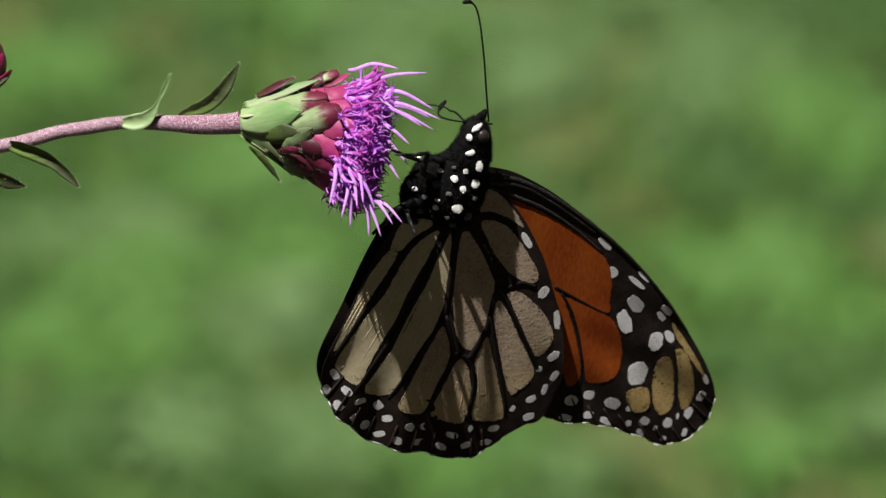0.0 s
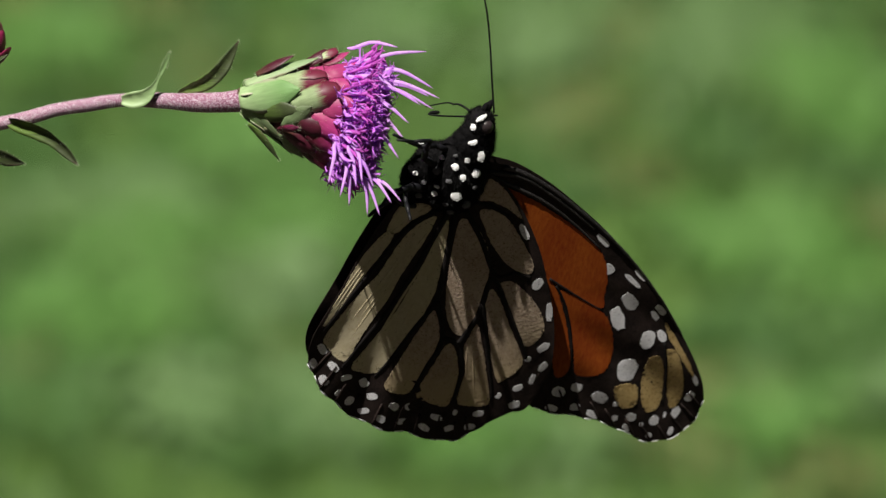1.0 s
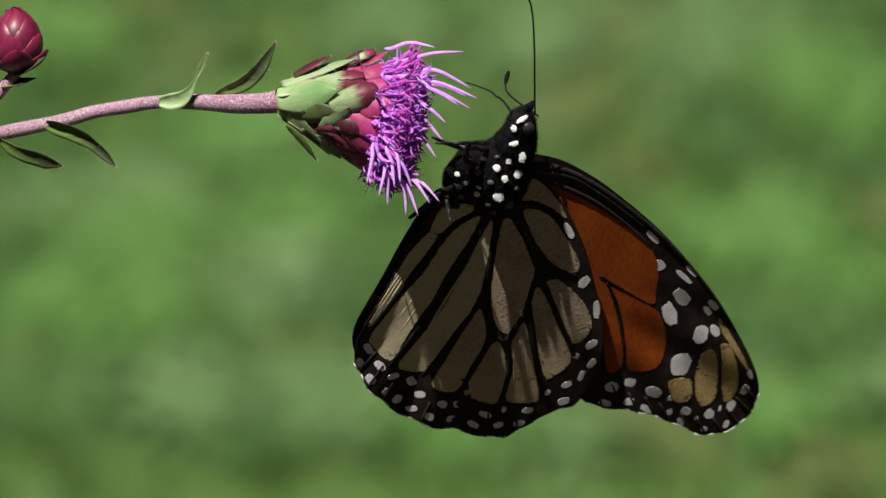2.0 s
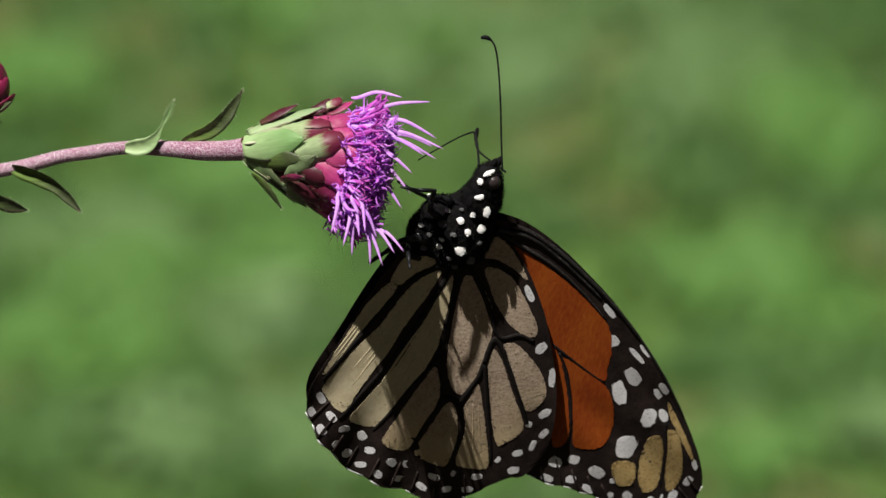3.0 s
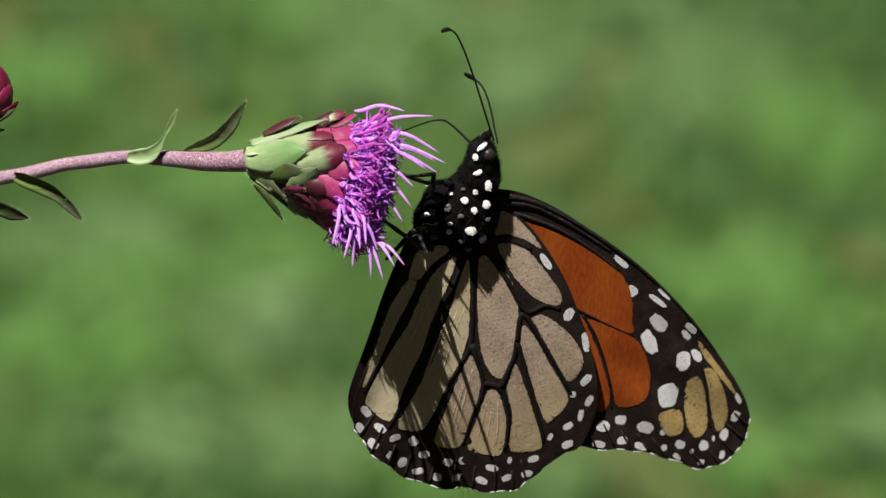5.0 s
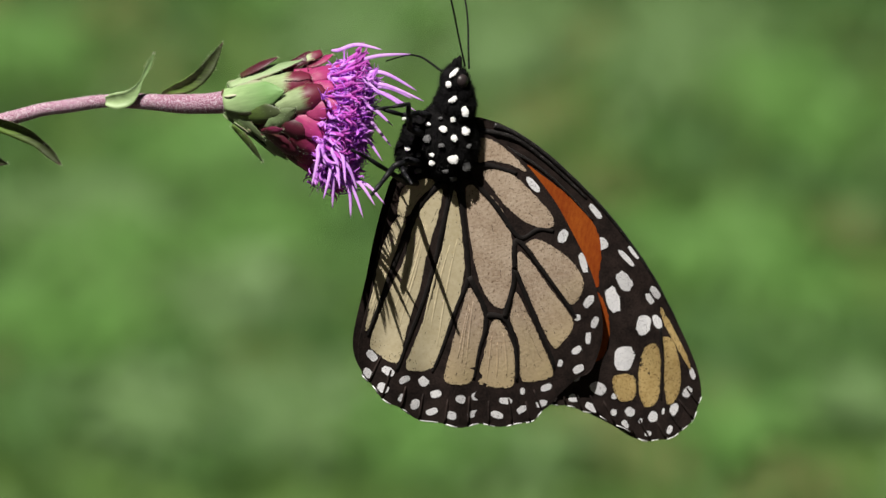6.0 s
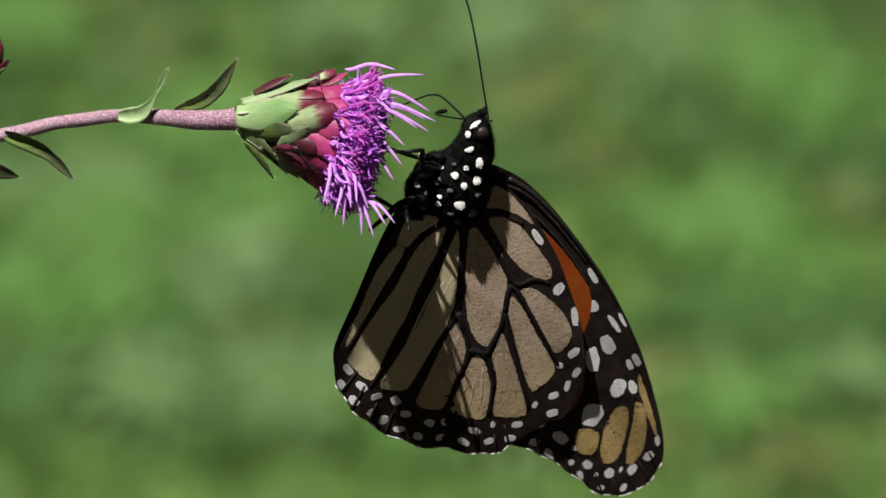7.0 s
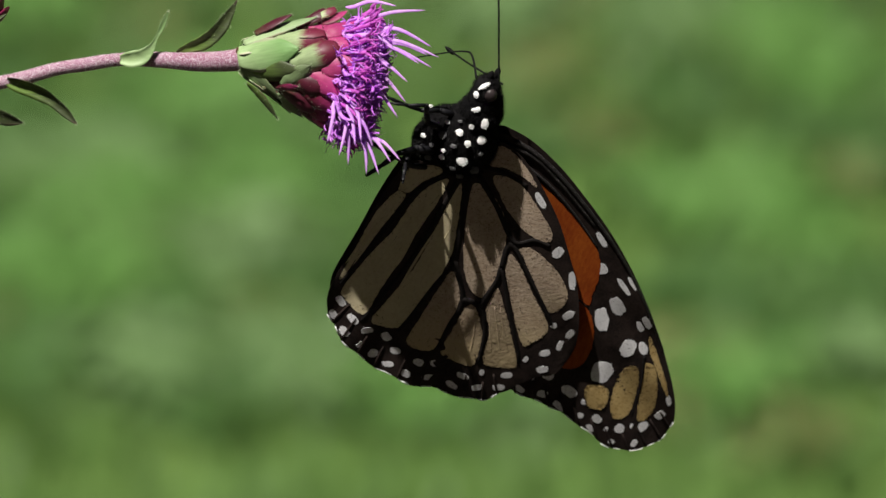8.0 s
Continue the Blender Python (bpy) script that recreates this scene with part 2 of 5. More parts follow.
def slab(outline, lift, thick, bend, edge=2.5):
    """A thin plate over a closed 2D outline, following bend(x, y); lift: its underside above the bend."""
    bm = bmesh.new()
    face = bm.faces.new([bm.verts.new((p[0], p[1], 0)) for p in outline])
    if face.normal.z < 0 or sum(a[0] * b[1] - a[1] * b[0] for a, b in zip(outline, outline[1:] + outline[:1])) < 0:
        face.normal_flip()
    bmesh.ops.triangulate(bm, faces=bm.faces[:])
    for _ in range(5):
        long = [e for e in bm.edges if e.calc_length() > edge]
        if not long:
            break
        bmesh.ops.subdivide_edges(bm, edges=long, cuts=1)
        bmesh.ops.triangulate(bm, faces=bm.faces[:])
    top = bm.faces[:]
    made = bmesh.ops.extrude_face_region(bm, geom=top)
    upper = [g for g in made["geom"] if isinstance(g, bmesh.types.BMVert)]
    for v in upper:
        v.co.z += thick
    for v in bm.verts:
        v.co.z += lift + bend(v.co.x, v.co.y)
    bmesh.ops.recalc_face_normals(bm, faces=bm.faces[:])
    for e in bm.edges:
        e.smooth = not (len(e.link_faces) == 2 and e.calc_face_angle() > 0.6)
    return bm


def ring_of(x, y, a, b, turn, steps=12, rough=0.10, rng=random):
    c, s = math.cos(radians(turn)), math.sin(radians(turn))
    out = []
    for k in range(steps):
        w = k * math.tau / steps
        r = 1 + rng.uniform(-rough, rough)
        px, py = abs(math.cos(w)) ** 0.8 * math.copysign(a, math.cos(w)) * r, abs(math.sin(w)) ** 0.8 * math.copysign(b, math.sin(w)) * r
        out.append((x + c * px - s * py, y + s * px + c * py))
    return out


def leaf_mesh(length, width, curl, cup, tip=1.2, rows=9, cols=5, thick=0.18, wave=0.0, neck=0.25, spoon=False):
    """A leaf along +x: pointed, cupped across, curling up along its length."""
    bm = bmesh.new()
    layers = []
    for side in (0, 1):
        grid = []
        for i in range(rows + 1):
            u = i / rows if not spoon and tip < 1.5 else 1 - (1 - i / rows) ** 1.7
            w = width * 0.5 * (neck + (1 - neck) * math.sin(math.pi * min(1, u * 0.95 + 0.03)) ** 0.8) * (1 - u ** (2.2 * tip)) ** 0.75 + 0.03
            if tip >= 2:
                w = width * 0.5 * max(0.0, 1 - abs((u - 0.5) / 0.51) ** 2.4) ** 0.6 + 0.03
            if spoon:
                w = width * 0.5 * (0.62 + 0.38 * math.sin(math.pi * (0.12 + 0.62 * u))) * max(0.0, 1 - u ** 5) ** 0.5 + 0.03
            ang = radians(curl) * u * (u if spoon else 1)
            row = []
            for j in range(cols):
                v = 2 * j / (cols - 1) - 1
                z = cup * w * (v * v) + wave * math.sin(9 * u + 2 * v)
                x, h = (length * math.sin(ang) / radians(curl), length * (1 - math.cos(ang)) / radians(curl)) if abs(curl) > 1 else (length * u, 0)
                row.append(bm.verts.new((x - z * math.sin(ang), v * w, h + z * math.cos(ang) - side * thick)))
            grid.append(row)
        layers.append(grid)
        for i in range(rows):
            for j in range(cols - 1):
                q = (grid[i][j], grid[i + 1][j], grid[i + 1][j + 1], grid[i][j + 1])
                bm.faces.new(q if side else q[::-1])
    a, b = layers
    for i in range(rows):
        for j in (0, cols - 1):
            bm.faces.new((a[i][j], a[i + 1][j], b[i + 1][j], b[i][j]))
    bmesh.ops.recalc_face_normals(bm, faces=bm.faces[:])
    return bm


def ribbon_leaf(line, widths, facing, cup, rng, steps=5, cols=7, thick=0.12):
    """A leaf along a midrib: half widths along it, the side its face turns to, hollow by cup, with an uneven rim."""
    path = [Vector(q) for q in spline(line, steps)]
    half = [q[0] for q in spline([(w, 0) for w in widths], steps)]
    face = Vector(facing).normalized()
    bm = bmesh.new()
    layers = []
    for side in (0, 1):
        grid = []
        for i, q in enumerate(path):
            way = (path[min(i + 1, len(path) - 1)] - path[max(i - 1, 0)]).normalized()
            across = face.cross(way).normalized()
            out = way.cross(across).normalized()
            w = max(0.03, half[i])
            grid.append([bm.verts.new(q + across * w * v * (1 + 0.07 * noise.noise(q * 1.9 + Vector((v, 0, 3)))) + out * (cup * w * (v * v - 0.35) + 0.10 * noise.noise(q * 1.2 + Vector((0, v * 2, 0))) - side * thick * (1 - 0.6 * v * v)))
                         for v in (2 * k / (cols - 1) - 1 for k in range(cols))])
        layers.append(grid)
        for a, b in zip(grid, grid[1:]):
            for k in range(cols - 1):
                quad = (a[k], b[k], b[k + 1], a[k + 1])
                bm.faces.new(quad if side else quad[::-1])
    a, b = layers
    for i in range(len(path) - 1):
        for k in (0, cols - 1):
            bm.faces.new((a[i][k], a[i + 1][k], b[i + 1][k], b[i][k]))
    for i in (0, -1):
        for k in range(cols - 1):
            bm.faces.new((a[i][k], a[i][k + 1], b[i][k + 1], b[i][k]))
    bmesh.ops.recalc_face_normals(bm, faces=bm.faces[:])
    return bm


def downy(leaf, count, rng):
    """Short pale hairs over a leaf and along its edges."""
    data = leaf.data
    verts, faces = [], []
    for _ in range(count):
        face = data.polygons[rng.choice((rng.randrange(len(data.polygons)), rng.randrange(len(data.polygons) - 28, len(data.polygons))))]
        root = face.center + Vector([rng.uniform(-0.3, 0.3) for _ in range(3)]) * 0.0006
        tip = root + (face.normal + Vector([rng.uniform(-0.7, 0.7) for _ in range(3)])).normalized() * rng.uniform(0.00012, 0.00036)
        wide = Vector([rng.uniform(-1, 1) for _ in range(3)]).normalized() * 0.000015
        k = len(verts)
        verts += [root - wide, root + wide, tip]
        faces.append((k, k + 1, k + 2))
    fuzz = bpy.data.meshes.new("down")
    fuzz.from_pydata(verts, [], faces)
    fuzz.materials.append(LEAF_DOWN)
    tagged(new("down", fuzz), "pale leaf down", kind="stuff").parent = leaf


def share(source, parent, m):
    """Another object on the same mesh."""
    ob = new(source.name.split(".")[0], source.data)
    ob.parent = parent
    ob.matrix_basis = m
    return ob


def mm(x, y, z):
    return Matrix.Translation((x / 1000, y / 1000, z / 1000))


def frame_along(at, way, up=(0, 0, 1)):
    """A pose at a point in millimetres whose x axis runs along way and whose z axis is near up."""
    x = Vector(way).normalized()
    y = Vector(up).cross(x).normalized()
    z = x.cross(y)
    m = Matrix((x, y, z)).transposed().to_4x4()
    m.translation = Vector(at) / 1000
    return m


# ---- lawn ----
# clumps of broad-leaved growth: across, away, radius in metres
PALE_CLUMPS = [(0.162, 4.841, 0.025), (0.116, 5.005, 0.017), (0.049, 4.883, 0.020), (-0.029, 4.940, 0.029), (-0.216, 4.386, 0.014), (-0.105, 4.252, 0.018), (-0.143, 4.034, 0.015), (-0.063, 4.039, 0.015), (0.040, 4.759, 0.016), (-0.047, 4.786, 0.016), (0.133, 4.746, 0.016)]
VIVID_CLUMPS = [(-0.159, 4.335, 0.019), (-0.086, 4.386, 0.018), (0.170, 4.341, 0.021), (0.206, 4.693, 0.023), (0.228, 4.603, 0.017), (-0.191, 4.341, 0.012), (-0.090, 4.983, 0.021), (-0.167, 4.188, 0.016), (0.147, 4.363, 0.018), (0.004, 4.005, 0.020), (-0.239, 4.786, 0.020), (-0.121, 4.553, 0.019)]
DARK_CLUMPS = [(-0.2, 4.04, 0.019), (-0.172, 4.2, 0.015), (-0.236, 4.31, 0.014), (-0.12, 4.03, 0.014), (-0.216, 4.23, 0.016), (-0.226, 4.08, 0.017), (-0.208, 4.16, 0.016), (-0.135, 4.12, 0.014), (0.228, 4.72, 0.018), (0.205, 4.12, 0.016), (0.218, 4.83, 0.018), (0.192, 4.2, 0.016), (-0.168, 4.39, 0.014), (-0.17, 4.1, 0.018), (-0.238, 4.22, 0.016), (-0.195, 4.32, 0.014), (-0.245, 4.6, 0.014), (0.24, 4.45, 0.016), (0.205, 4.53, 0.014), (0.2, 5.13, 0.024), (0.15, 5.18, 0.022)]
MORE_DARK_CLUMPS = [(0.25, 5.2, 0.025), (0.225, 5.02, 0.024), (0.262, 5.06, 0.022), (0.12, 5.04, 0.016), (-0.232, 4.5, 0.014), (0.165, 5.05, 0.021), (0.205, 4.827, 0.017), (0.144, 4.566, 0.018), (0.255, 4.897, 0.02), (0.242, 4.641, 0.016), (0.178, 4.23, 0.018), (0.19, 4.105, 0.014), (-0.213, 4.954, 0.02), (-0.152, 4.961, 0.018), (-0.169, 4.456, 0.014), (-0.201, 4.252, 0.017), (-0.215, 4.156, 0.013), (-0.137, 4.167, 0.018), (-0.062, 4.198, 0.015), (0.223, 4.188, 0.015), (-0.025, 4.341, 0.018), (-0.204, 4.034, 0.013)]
BROWN_CLUMPS = [(-0.102, 4.151, 0.014), (0.040, 4.991, 0.018), (-0.066, 4.983, 0.016), (0.092, 4.841, 0.022), (0.063, 4.654, 0.015), (0.132, 4.054, 0.014), (0.110, 3.986, 0.014), (0.092, 4.504, 0.012), (-0.219, 4.125, 0.009), (0.097, 4.025, 0.017)]


def blades(name, label, mat, places, tall, wide, seed):
    """Many thin leaves rooted in the ground, joined; places: a list of x, y, lean."""
    rng = random.Random(seed)
    verts, faces = [], []
    for x, y, lean in places:
        h, w, a = tall * rng.uniform(0.5, 1.2), wide * rng.uniform(0.6, 1.3), rng.uniform(0, math.tau)
        side, out = Vector((math.cos(a), math.sin(a), 0)) * w, Vector((-math.sin(a), math.cos(a), 0)) * h * lean * rng.uniform(0.5, 1.3)
        root = Vector((x, y, -0.004))
        mid, tip = root + out * 0.45 + Vector((0, 0, h * 0.62)), root + out + Vector((0, 0, h * (1.05 - 0.4 * min(lean, 1.5))))
        k = len(verts)
        verts += [root - side * 0.5, root + side * 0.5, mid + side, mid - side, tip]
        faces += [(k, k + 1, k + 2, k + 3), (k + 3, k + 2, k + 4)]
    data = bpy.data.meshes.new(name)
    data.from_pydata(verts, [], faces)
    data.materials.append(mat)
    return tagged(new(name, data), label, "grass", kind="stuff")


def lawn():
    rng = random.Random(11)
    bm = bmesh.new()
    rings = [0.4, 1, 2, 3, 3.5, 4, 4.5, 5, 5.5, 6, 8, 12, 20, 40, 90, 250, 700, 2000]
    verts = [[bm.verts.new((r * math.sin(a), r * math.cos(a), -0.004 * rng.random())) for a in (k * math.tau / 48 for k in range(48))] for r in rings]
    mid = bm.verts.new((0, 0, 0))
    for k in range(48):
        bm.faces.new((mid, verts[0][(k + 1) % 48], verts[0][k]))
        for a, b in zip(verts, verts[1:]):
            bm.faces.new((a[k], a[(k + 1) % 48], b[(k + 1) % 48], b[k]))
    bmesh.ops.recalc_face_normals(bm, faces=bm.faces[:])
    data = bpy.data.meshes.new("ground")
    bm.to_mesh(data)
    bm.free()
    data.materials.append(material("lawn_floor", (0.064, 0.130, 0.022), (0.106, 0.188, 0.039), rough=0.9, grain=30, patch=11, bump=0.5, long=3.6))
    tagged(new("ground", data), "green lawn with patches of darker and paler growth", "ground", kind="structure")
    grass = material("grass_blade", (0.078, 0.160, 0.034), (0.117, 0.210, 0.058), rough=0.55, grain=28, patch=10, bump=0.0, thin=0.3, long=3.6)
    places = [(rng.uniform(-0.40, 0.40), rng.uniform(3.5, 5.8), rng.uniform(0.2, 1.1)) for _ in range(5500)]
    places += [(rng.gauss(0, 0.45), rng.gauss(4.7, 0.8), rng.uniform(0.2, 1.1)) for _ in range(3500)]
    places += [(rng.gauss(0, 2.4), rng.gauss(5.0, 2.4), rng.uniform(0.2, 1.1)) for _ in range(22000)]
    places = [p for p in places if (p[0] / 5.2) ** 2 + ((p[1] + 0.15) / 3.05) ** 2 > 1]
    blades("grass", "short green lawn grass", grass, places, 0.035, 0.0022, 3)
    for n, (name, label, clumps, base, second, tall, wide) in enumerate((
            ("clover", "pale grey-green clover leaves", PALE_CLUMPS, (0.112, 0.208, 0.066), (0.148, 0.242, 0.096), 0.030, 0.0070),
            ("lawn_weeds", "fresh bright green weed leaves", VIVID_CLUMPS, (0.082, 0.198, 0.036), (0.120, 0.252, 0.060), 0.030, 0.0065),
            ("moss", "dark green low growth", DARK_CLUMPS + MORE_DARK_CLUMPS, (0.043, 0.106, 0.024), (0.071, 0.156, 0.037), 0.020, 0.0070),
            ("withered_grass", "brownish withered grass", BROWN_CLUMPS, (0.130, 0.160, 0.046), (0.180, 0.200, 0.072), 0.020, 0.0050))):
        mat = material(name, base, second, rough=0.7, grain=150, patch=8, bump=0.0, thin=0.15)
        places = []
        small = {"moss": 36, "lawn_weeds": 6, "clover": 3, "withered_grass": 18}[name]
        clumps = clumps + [(rng.uniform(-0.28, 0.28), rng.uniform(3.9, 5.25), rng.uniform(0.008, 0.014)) for _ in range(small)]
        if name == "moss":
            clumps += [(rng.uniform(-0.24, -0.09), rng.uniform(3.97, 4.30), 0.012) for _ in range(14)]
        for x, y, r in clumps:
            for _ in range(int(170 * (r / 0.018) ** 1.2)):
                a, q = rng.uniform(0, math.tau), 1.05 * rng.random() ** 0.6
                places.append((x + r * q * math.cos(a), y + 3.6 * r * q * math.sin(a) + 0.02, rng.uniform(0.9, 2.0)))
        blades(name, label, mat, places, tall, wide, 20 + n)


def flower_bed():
    """Unseen dark earth under the plant, added to cut light bounced onto the wing; a low uneven mound that ends before
    the lawn in view.
    """
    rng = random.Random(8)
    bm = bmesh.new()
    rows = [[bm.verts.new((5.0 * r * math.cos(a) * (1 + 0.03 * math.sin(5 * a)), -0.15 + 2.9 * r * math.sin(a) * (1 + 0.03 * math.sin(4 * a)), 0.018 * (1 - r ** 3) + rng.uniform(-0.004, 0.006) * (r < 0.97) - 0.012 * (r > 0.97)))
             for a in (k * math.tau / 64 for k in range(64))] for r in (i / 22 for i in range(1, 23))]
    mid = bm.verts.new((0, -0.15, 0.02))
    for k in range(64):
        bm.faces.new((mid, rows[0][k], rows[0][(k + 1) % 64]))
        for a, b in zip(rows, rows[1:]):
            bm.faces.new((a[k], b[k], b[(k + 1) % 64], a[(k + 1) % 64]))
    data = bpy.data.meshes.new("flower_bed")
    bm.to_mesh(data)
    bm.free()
    data.materials.append(BOUNCE_CUT_SOIL)
    tagged(new("flower_bed", data), "unseen dark earth added to cut light bounced onto the wing", "ground", kind="structure")


def light_block_wall():
    """Unseen plain dark wall added behind the camera to darken the wing's shaded side."""
    bm = bmesh.new()
    bmesh.ops.create_cube(bm, size=1.0)
    for v in bm.verts:
        v.co = Vector((v.co.x * 16.0, v.co.y * 0.24 - 3.4, v.co.z * 2.7 + 1.3))
    bmesh.ops.bevel(bm, geom=bm.edges[:], offset=0.02, segments=1, affect="EDGES")
    data = bpy.data.meshes.new("wall_south")
    bm.to_mesh(data)
    bm.free()
    data.materials.append(material("garden_wall", (0.055, 0.045, 0.036), (0.085, 0.070, 0.056), rough=0.9, grain=40, patch=3, bump=0.6))
    tagged(new("wall_south", data), "unseen plain dark wall added to block fill light", "wall", kind="structure")


lawn()
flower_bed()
light_block_wall()

# ---- outlines of the wings and places on the body, in millimetres ----
HIND_OUTLINE = [(-8.81, -0.52), (-10.70, -3.33), (-12.60, -8.25), (-14.51, -14.48), (-16.57, -20.48), (-17.21, -23.79), (-16.59, -26.93), (-14.71, -29.98), (-11.87, -32.60), (-8.31, -34.94), (-3.94, -36.34), (0.03, -36.89), (4.01, -37.53), (7.19, -37.14), (9.42, -35.78), (10.77, -34.70), (10.29, -33.93), (11.16, -33.57), (10.68, -32.72), (12.91, -32.11), (15.54, -31.68), (17.21, -29.47), (18.07, -26.72), (18.05, -23.19), (17.31, -18.65), (16.18, -14.91), (14.65, -11.16), (12.95, -7.25), (11.0, -3.85), (8.75, -0.5), (5.91, 2.69), (3.15, 4.36), (0.94, 3.75), (-0.16, 1.38), (-3.94, -0.28)]
FORE_OUTLINE = [(-0.78, 2.7), (1.74, 2.73), (4.89, 1.93), (9.63, -0.42), (14.39, -3.57), (19.53, -7.41), (24.32, -11.74), (29.13, -16.91), (33.16, -22.12), (36.4, -26.91), (38.2, -30.3), (38.94, -32.98), (38.56, -35.69), (36.97, -38.08), (34.08, -39.5), (31.34, -39.76), (27.63, -38.23), (24.15, -36.99), (20.95, -36.15), (17.75, -35.8), (14.3, -35.25), (12.3, -33.4), (8.54, -27.07), (4.93, -14.62), (0.96, -4.67), (-1.25, -0.11)]
HIND_CELL_A = [(-9.9, -5.3), (-8.9, -6.2), (-10.9, -10.5), (-12.6, -14.1), (-14.2, -17.3), (-15.5, -20.3), (-15.95, -20.3), (-15.3, -17.9), (-14.2, -14.4), (-12.3, -8.8)]
HIND_CELL_L = [(-8.50, -1.18), (-5.90, -0.67), (-4.33, -1.40), (-6.93, -3.53), (-8.35, -5.40), (-9.92, -5.15), (-9.44, -2.75)]
HIND_CELL_B = [(-4.25, -2.69), (-3.31, -2.74), (-4.57, -6.89), (-6.46, -11.66), (-7.73, -15.82), (-9.95, -20.92), (-11.38, -25.25), (-12.64, -25.68), (-14.69, -23.93), (-15.32, -22.26), (-12.62, -16.54), (-9.85, -11.81), (-8.03, -7.52), (-6.46, -4.69)]
HIND_CELL_C = [(-2.36, -4.09), (-1.42, -3.17), (-1.10, -8.70), (-1.41, -15.19), (-3.78, -21.26), (-5.76, -25.57), (-6.63, -27.32), (-8.69, -27.69), (-10.59, -26.61), (-9.00, -23.26), (-5.84, -16.74), (-3.94, -10.17)]
HIND_CELL_D = [(0.00, -3.08), (1.90, -3.01), (4.27, -5.57), (5.86, -9.55), (5.55, -15.56), (4.85, -19.61), (3.66, -20.52), (2.07, -19.13), (0.72, -15.79), (0.09, -10.38)]
HIND_CELL_E = [(-0.62, -16.86), (0.97, -21.03), (0.02, -25.89), (-0.93, -29.52), (-2.36, -30.51), (-5.05, -29.70), (-5.05, -28.06), (-3.47, -23.65), (-1.88, -19.24)]
HIND_CELL_F = [(2.08, -22.32), (3.43, -22.39), (4.86, -26.15), (4.79, -30.25), (4.00, -31.85), (0.82, -31.34), (-0.29, -30.30), (0.66, -26.74)]
HIND_CELL_G = [(5.96, -18.52), (7.55, -22.21), (9.39, -27.22), (10.36, -30.15), (10.04, -31.53), (6.54, -31.58), (5.66, -30.30), (5.89, -26.21), (4.85, -22.47), (5.25, -20.44)]
HIND_CELL_H = [(6.81, -12.86), (8.40, -14.57), (11.11, -19.13), (13.67, -23.36), (13.52, -25.16), (12.09, -26.55), (10.82, -27.30), (9.22, -23.94), (7.62, -18.94), (6.42, -15.28)]
HIND_CELL_I = [(7.92, -11.94), (9.66, -11.54), (12.84, -13.83), (14.75, -16.06), (15.72, -18.56), (15.09, -20.57), (13.75, -21.56), (12.71, -20.44), (10.71, -17.06), (8.72, -13.28)]
HIND_CELL_J = [(2.68, -1.11), (5.13, -0.91), (7.58, -2.66), (10.36, -6.05), (12.11, -8.90), (11.48, -10.17), (8.70, -9.21), (5.93, -6.63), (3.95, -3.77)]
HIND_CELL_K = [(1.26, 1.71), (2.68, 3.74), (5.04, 2.89), (7.41, 0.43), (8.84, -1.75), (6.78, -0.59), (4.10, 0.44), (2.21, 0.53)]
FORE_CELL_A = [(1.74, -0.66), (4.90, -1.47), (9.65, -3.66), (14.41, -6.50), (18.55, -9.80), (20.32, -13.31), (20.66, -17.09), (20.52, -18.80), (16.45, -16.94), (12.47, -14.86), (8.88, -10.76), (4.91, -5.28)]
FORE_CELL_B = [(13.82, -16.23), (17.64, -17.74), (21.08, -19.64), (22.85, -22.28), (23.75, -25.61), (23.29, -28.29), (21.70, -29.52), (18.99, -29.45), (18.17, -26.78), (16.88, -22.61), (15.26, -18.92)]
FORE_CELL_C = [(10.08, -12.45), (13.02, -15.70), (14.79, -18.82), (16.40, -22.75), (17.78, -27.58), (17.55, -29.45), (16.12, -29.95), (14.83, -26.59), (13.29, -21.60)]
FORE_CELL_D = [(29.27, -26.73), (30.63, -25.98), (31.68, -27.52), (32.52, -31.68), (32.38, -34.15), (30.95, -35.06), (29.65, -33.58), (28.98, -29.84)]
FORE_CELL_E = [(31.66, -25.21), (33.26, -25.30), (34.81, -28.51), (35.57, -31.85), (35.19, -33.81), (34.15, -34.41), (33.41, -32.55), (32.49, -28.38)]
FORE_CELL_F = [(25.39, -31.04), (28.11, -30.78), (28.92, -32.30), (28.77, -34.03), (26.94, -34.50), (25.64, -33.11)]
FORE_CELL_G = [(30.74, -20.90), (33.00, -23.48), (35.76, -27.33), (36.50, -29.18), (33.67, -25.82), (31.40, -22.82)]
HIND_SPOTS_1 = [(-15.24, -24.39, 1.09, 0.62, -48), (-13.20, -26.87, 1.01, 0.62, -38), (-10.99, -28.47, 0.93, 0.54, 10), (-8.14, -29.28, 0.85, 0.70, -50), (-6.56, -31.26, 0.85, 0.62, 10), (-3.15, -32.52, 0.85, 0.62, -30), (-0.77, -32.57, 0.78, 0.62, 0), (3.29, -33.78, 1.01, 0.54, -15), (5.83, -32.78, 0.39, 0.54, 0), (9.41, -32.90, 0.93, 0.54, 10), (11.55, -29.64, 0.39, 0.62, -20), (14.01, -28.14, 0.85, 0.54, 20), (14.55, -23.57, 0.54, 0.54, 0), (16.29, -21.46, 1.09, 0.62, 50)]
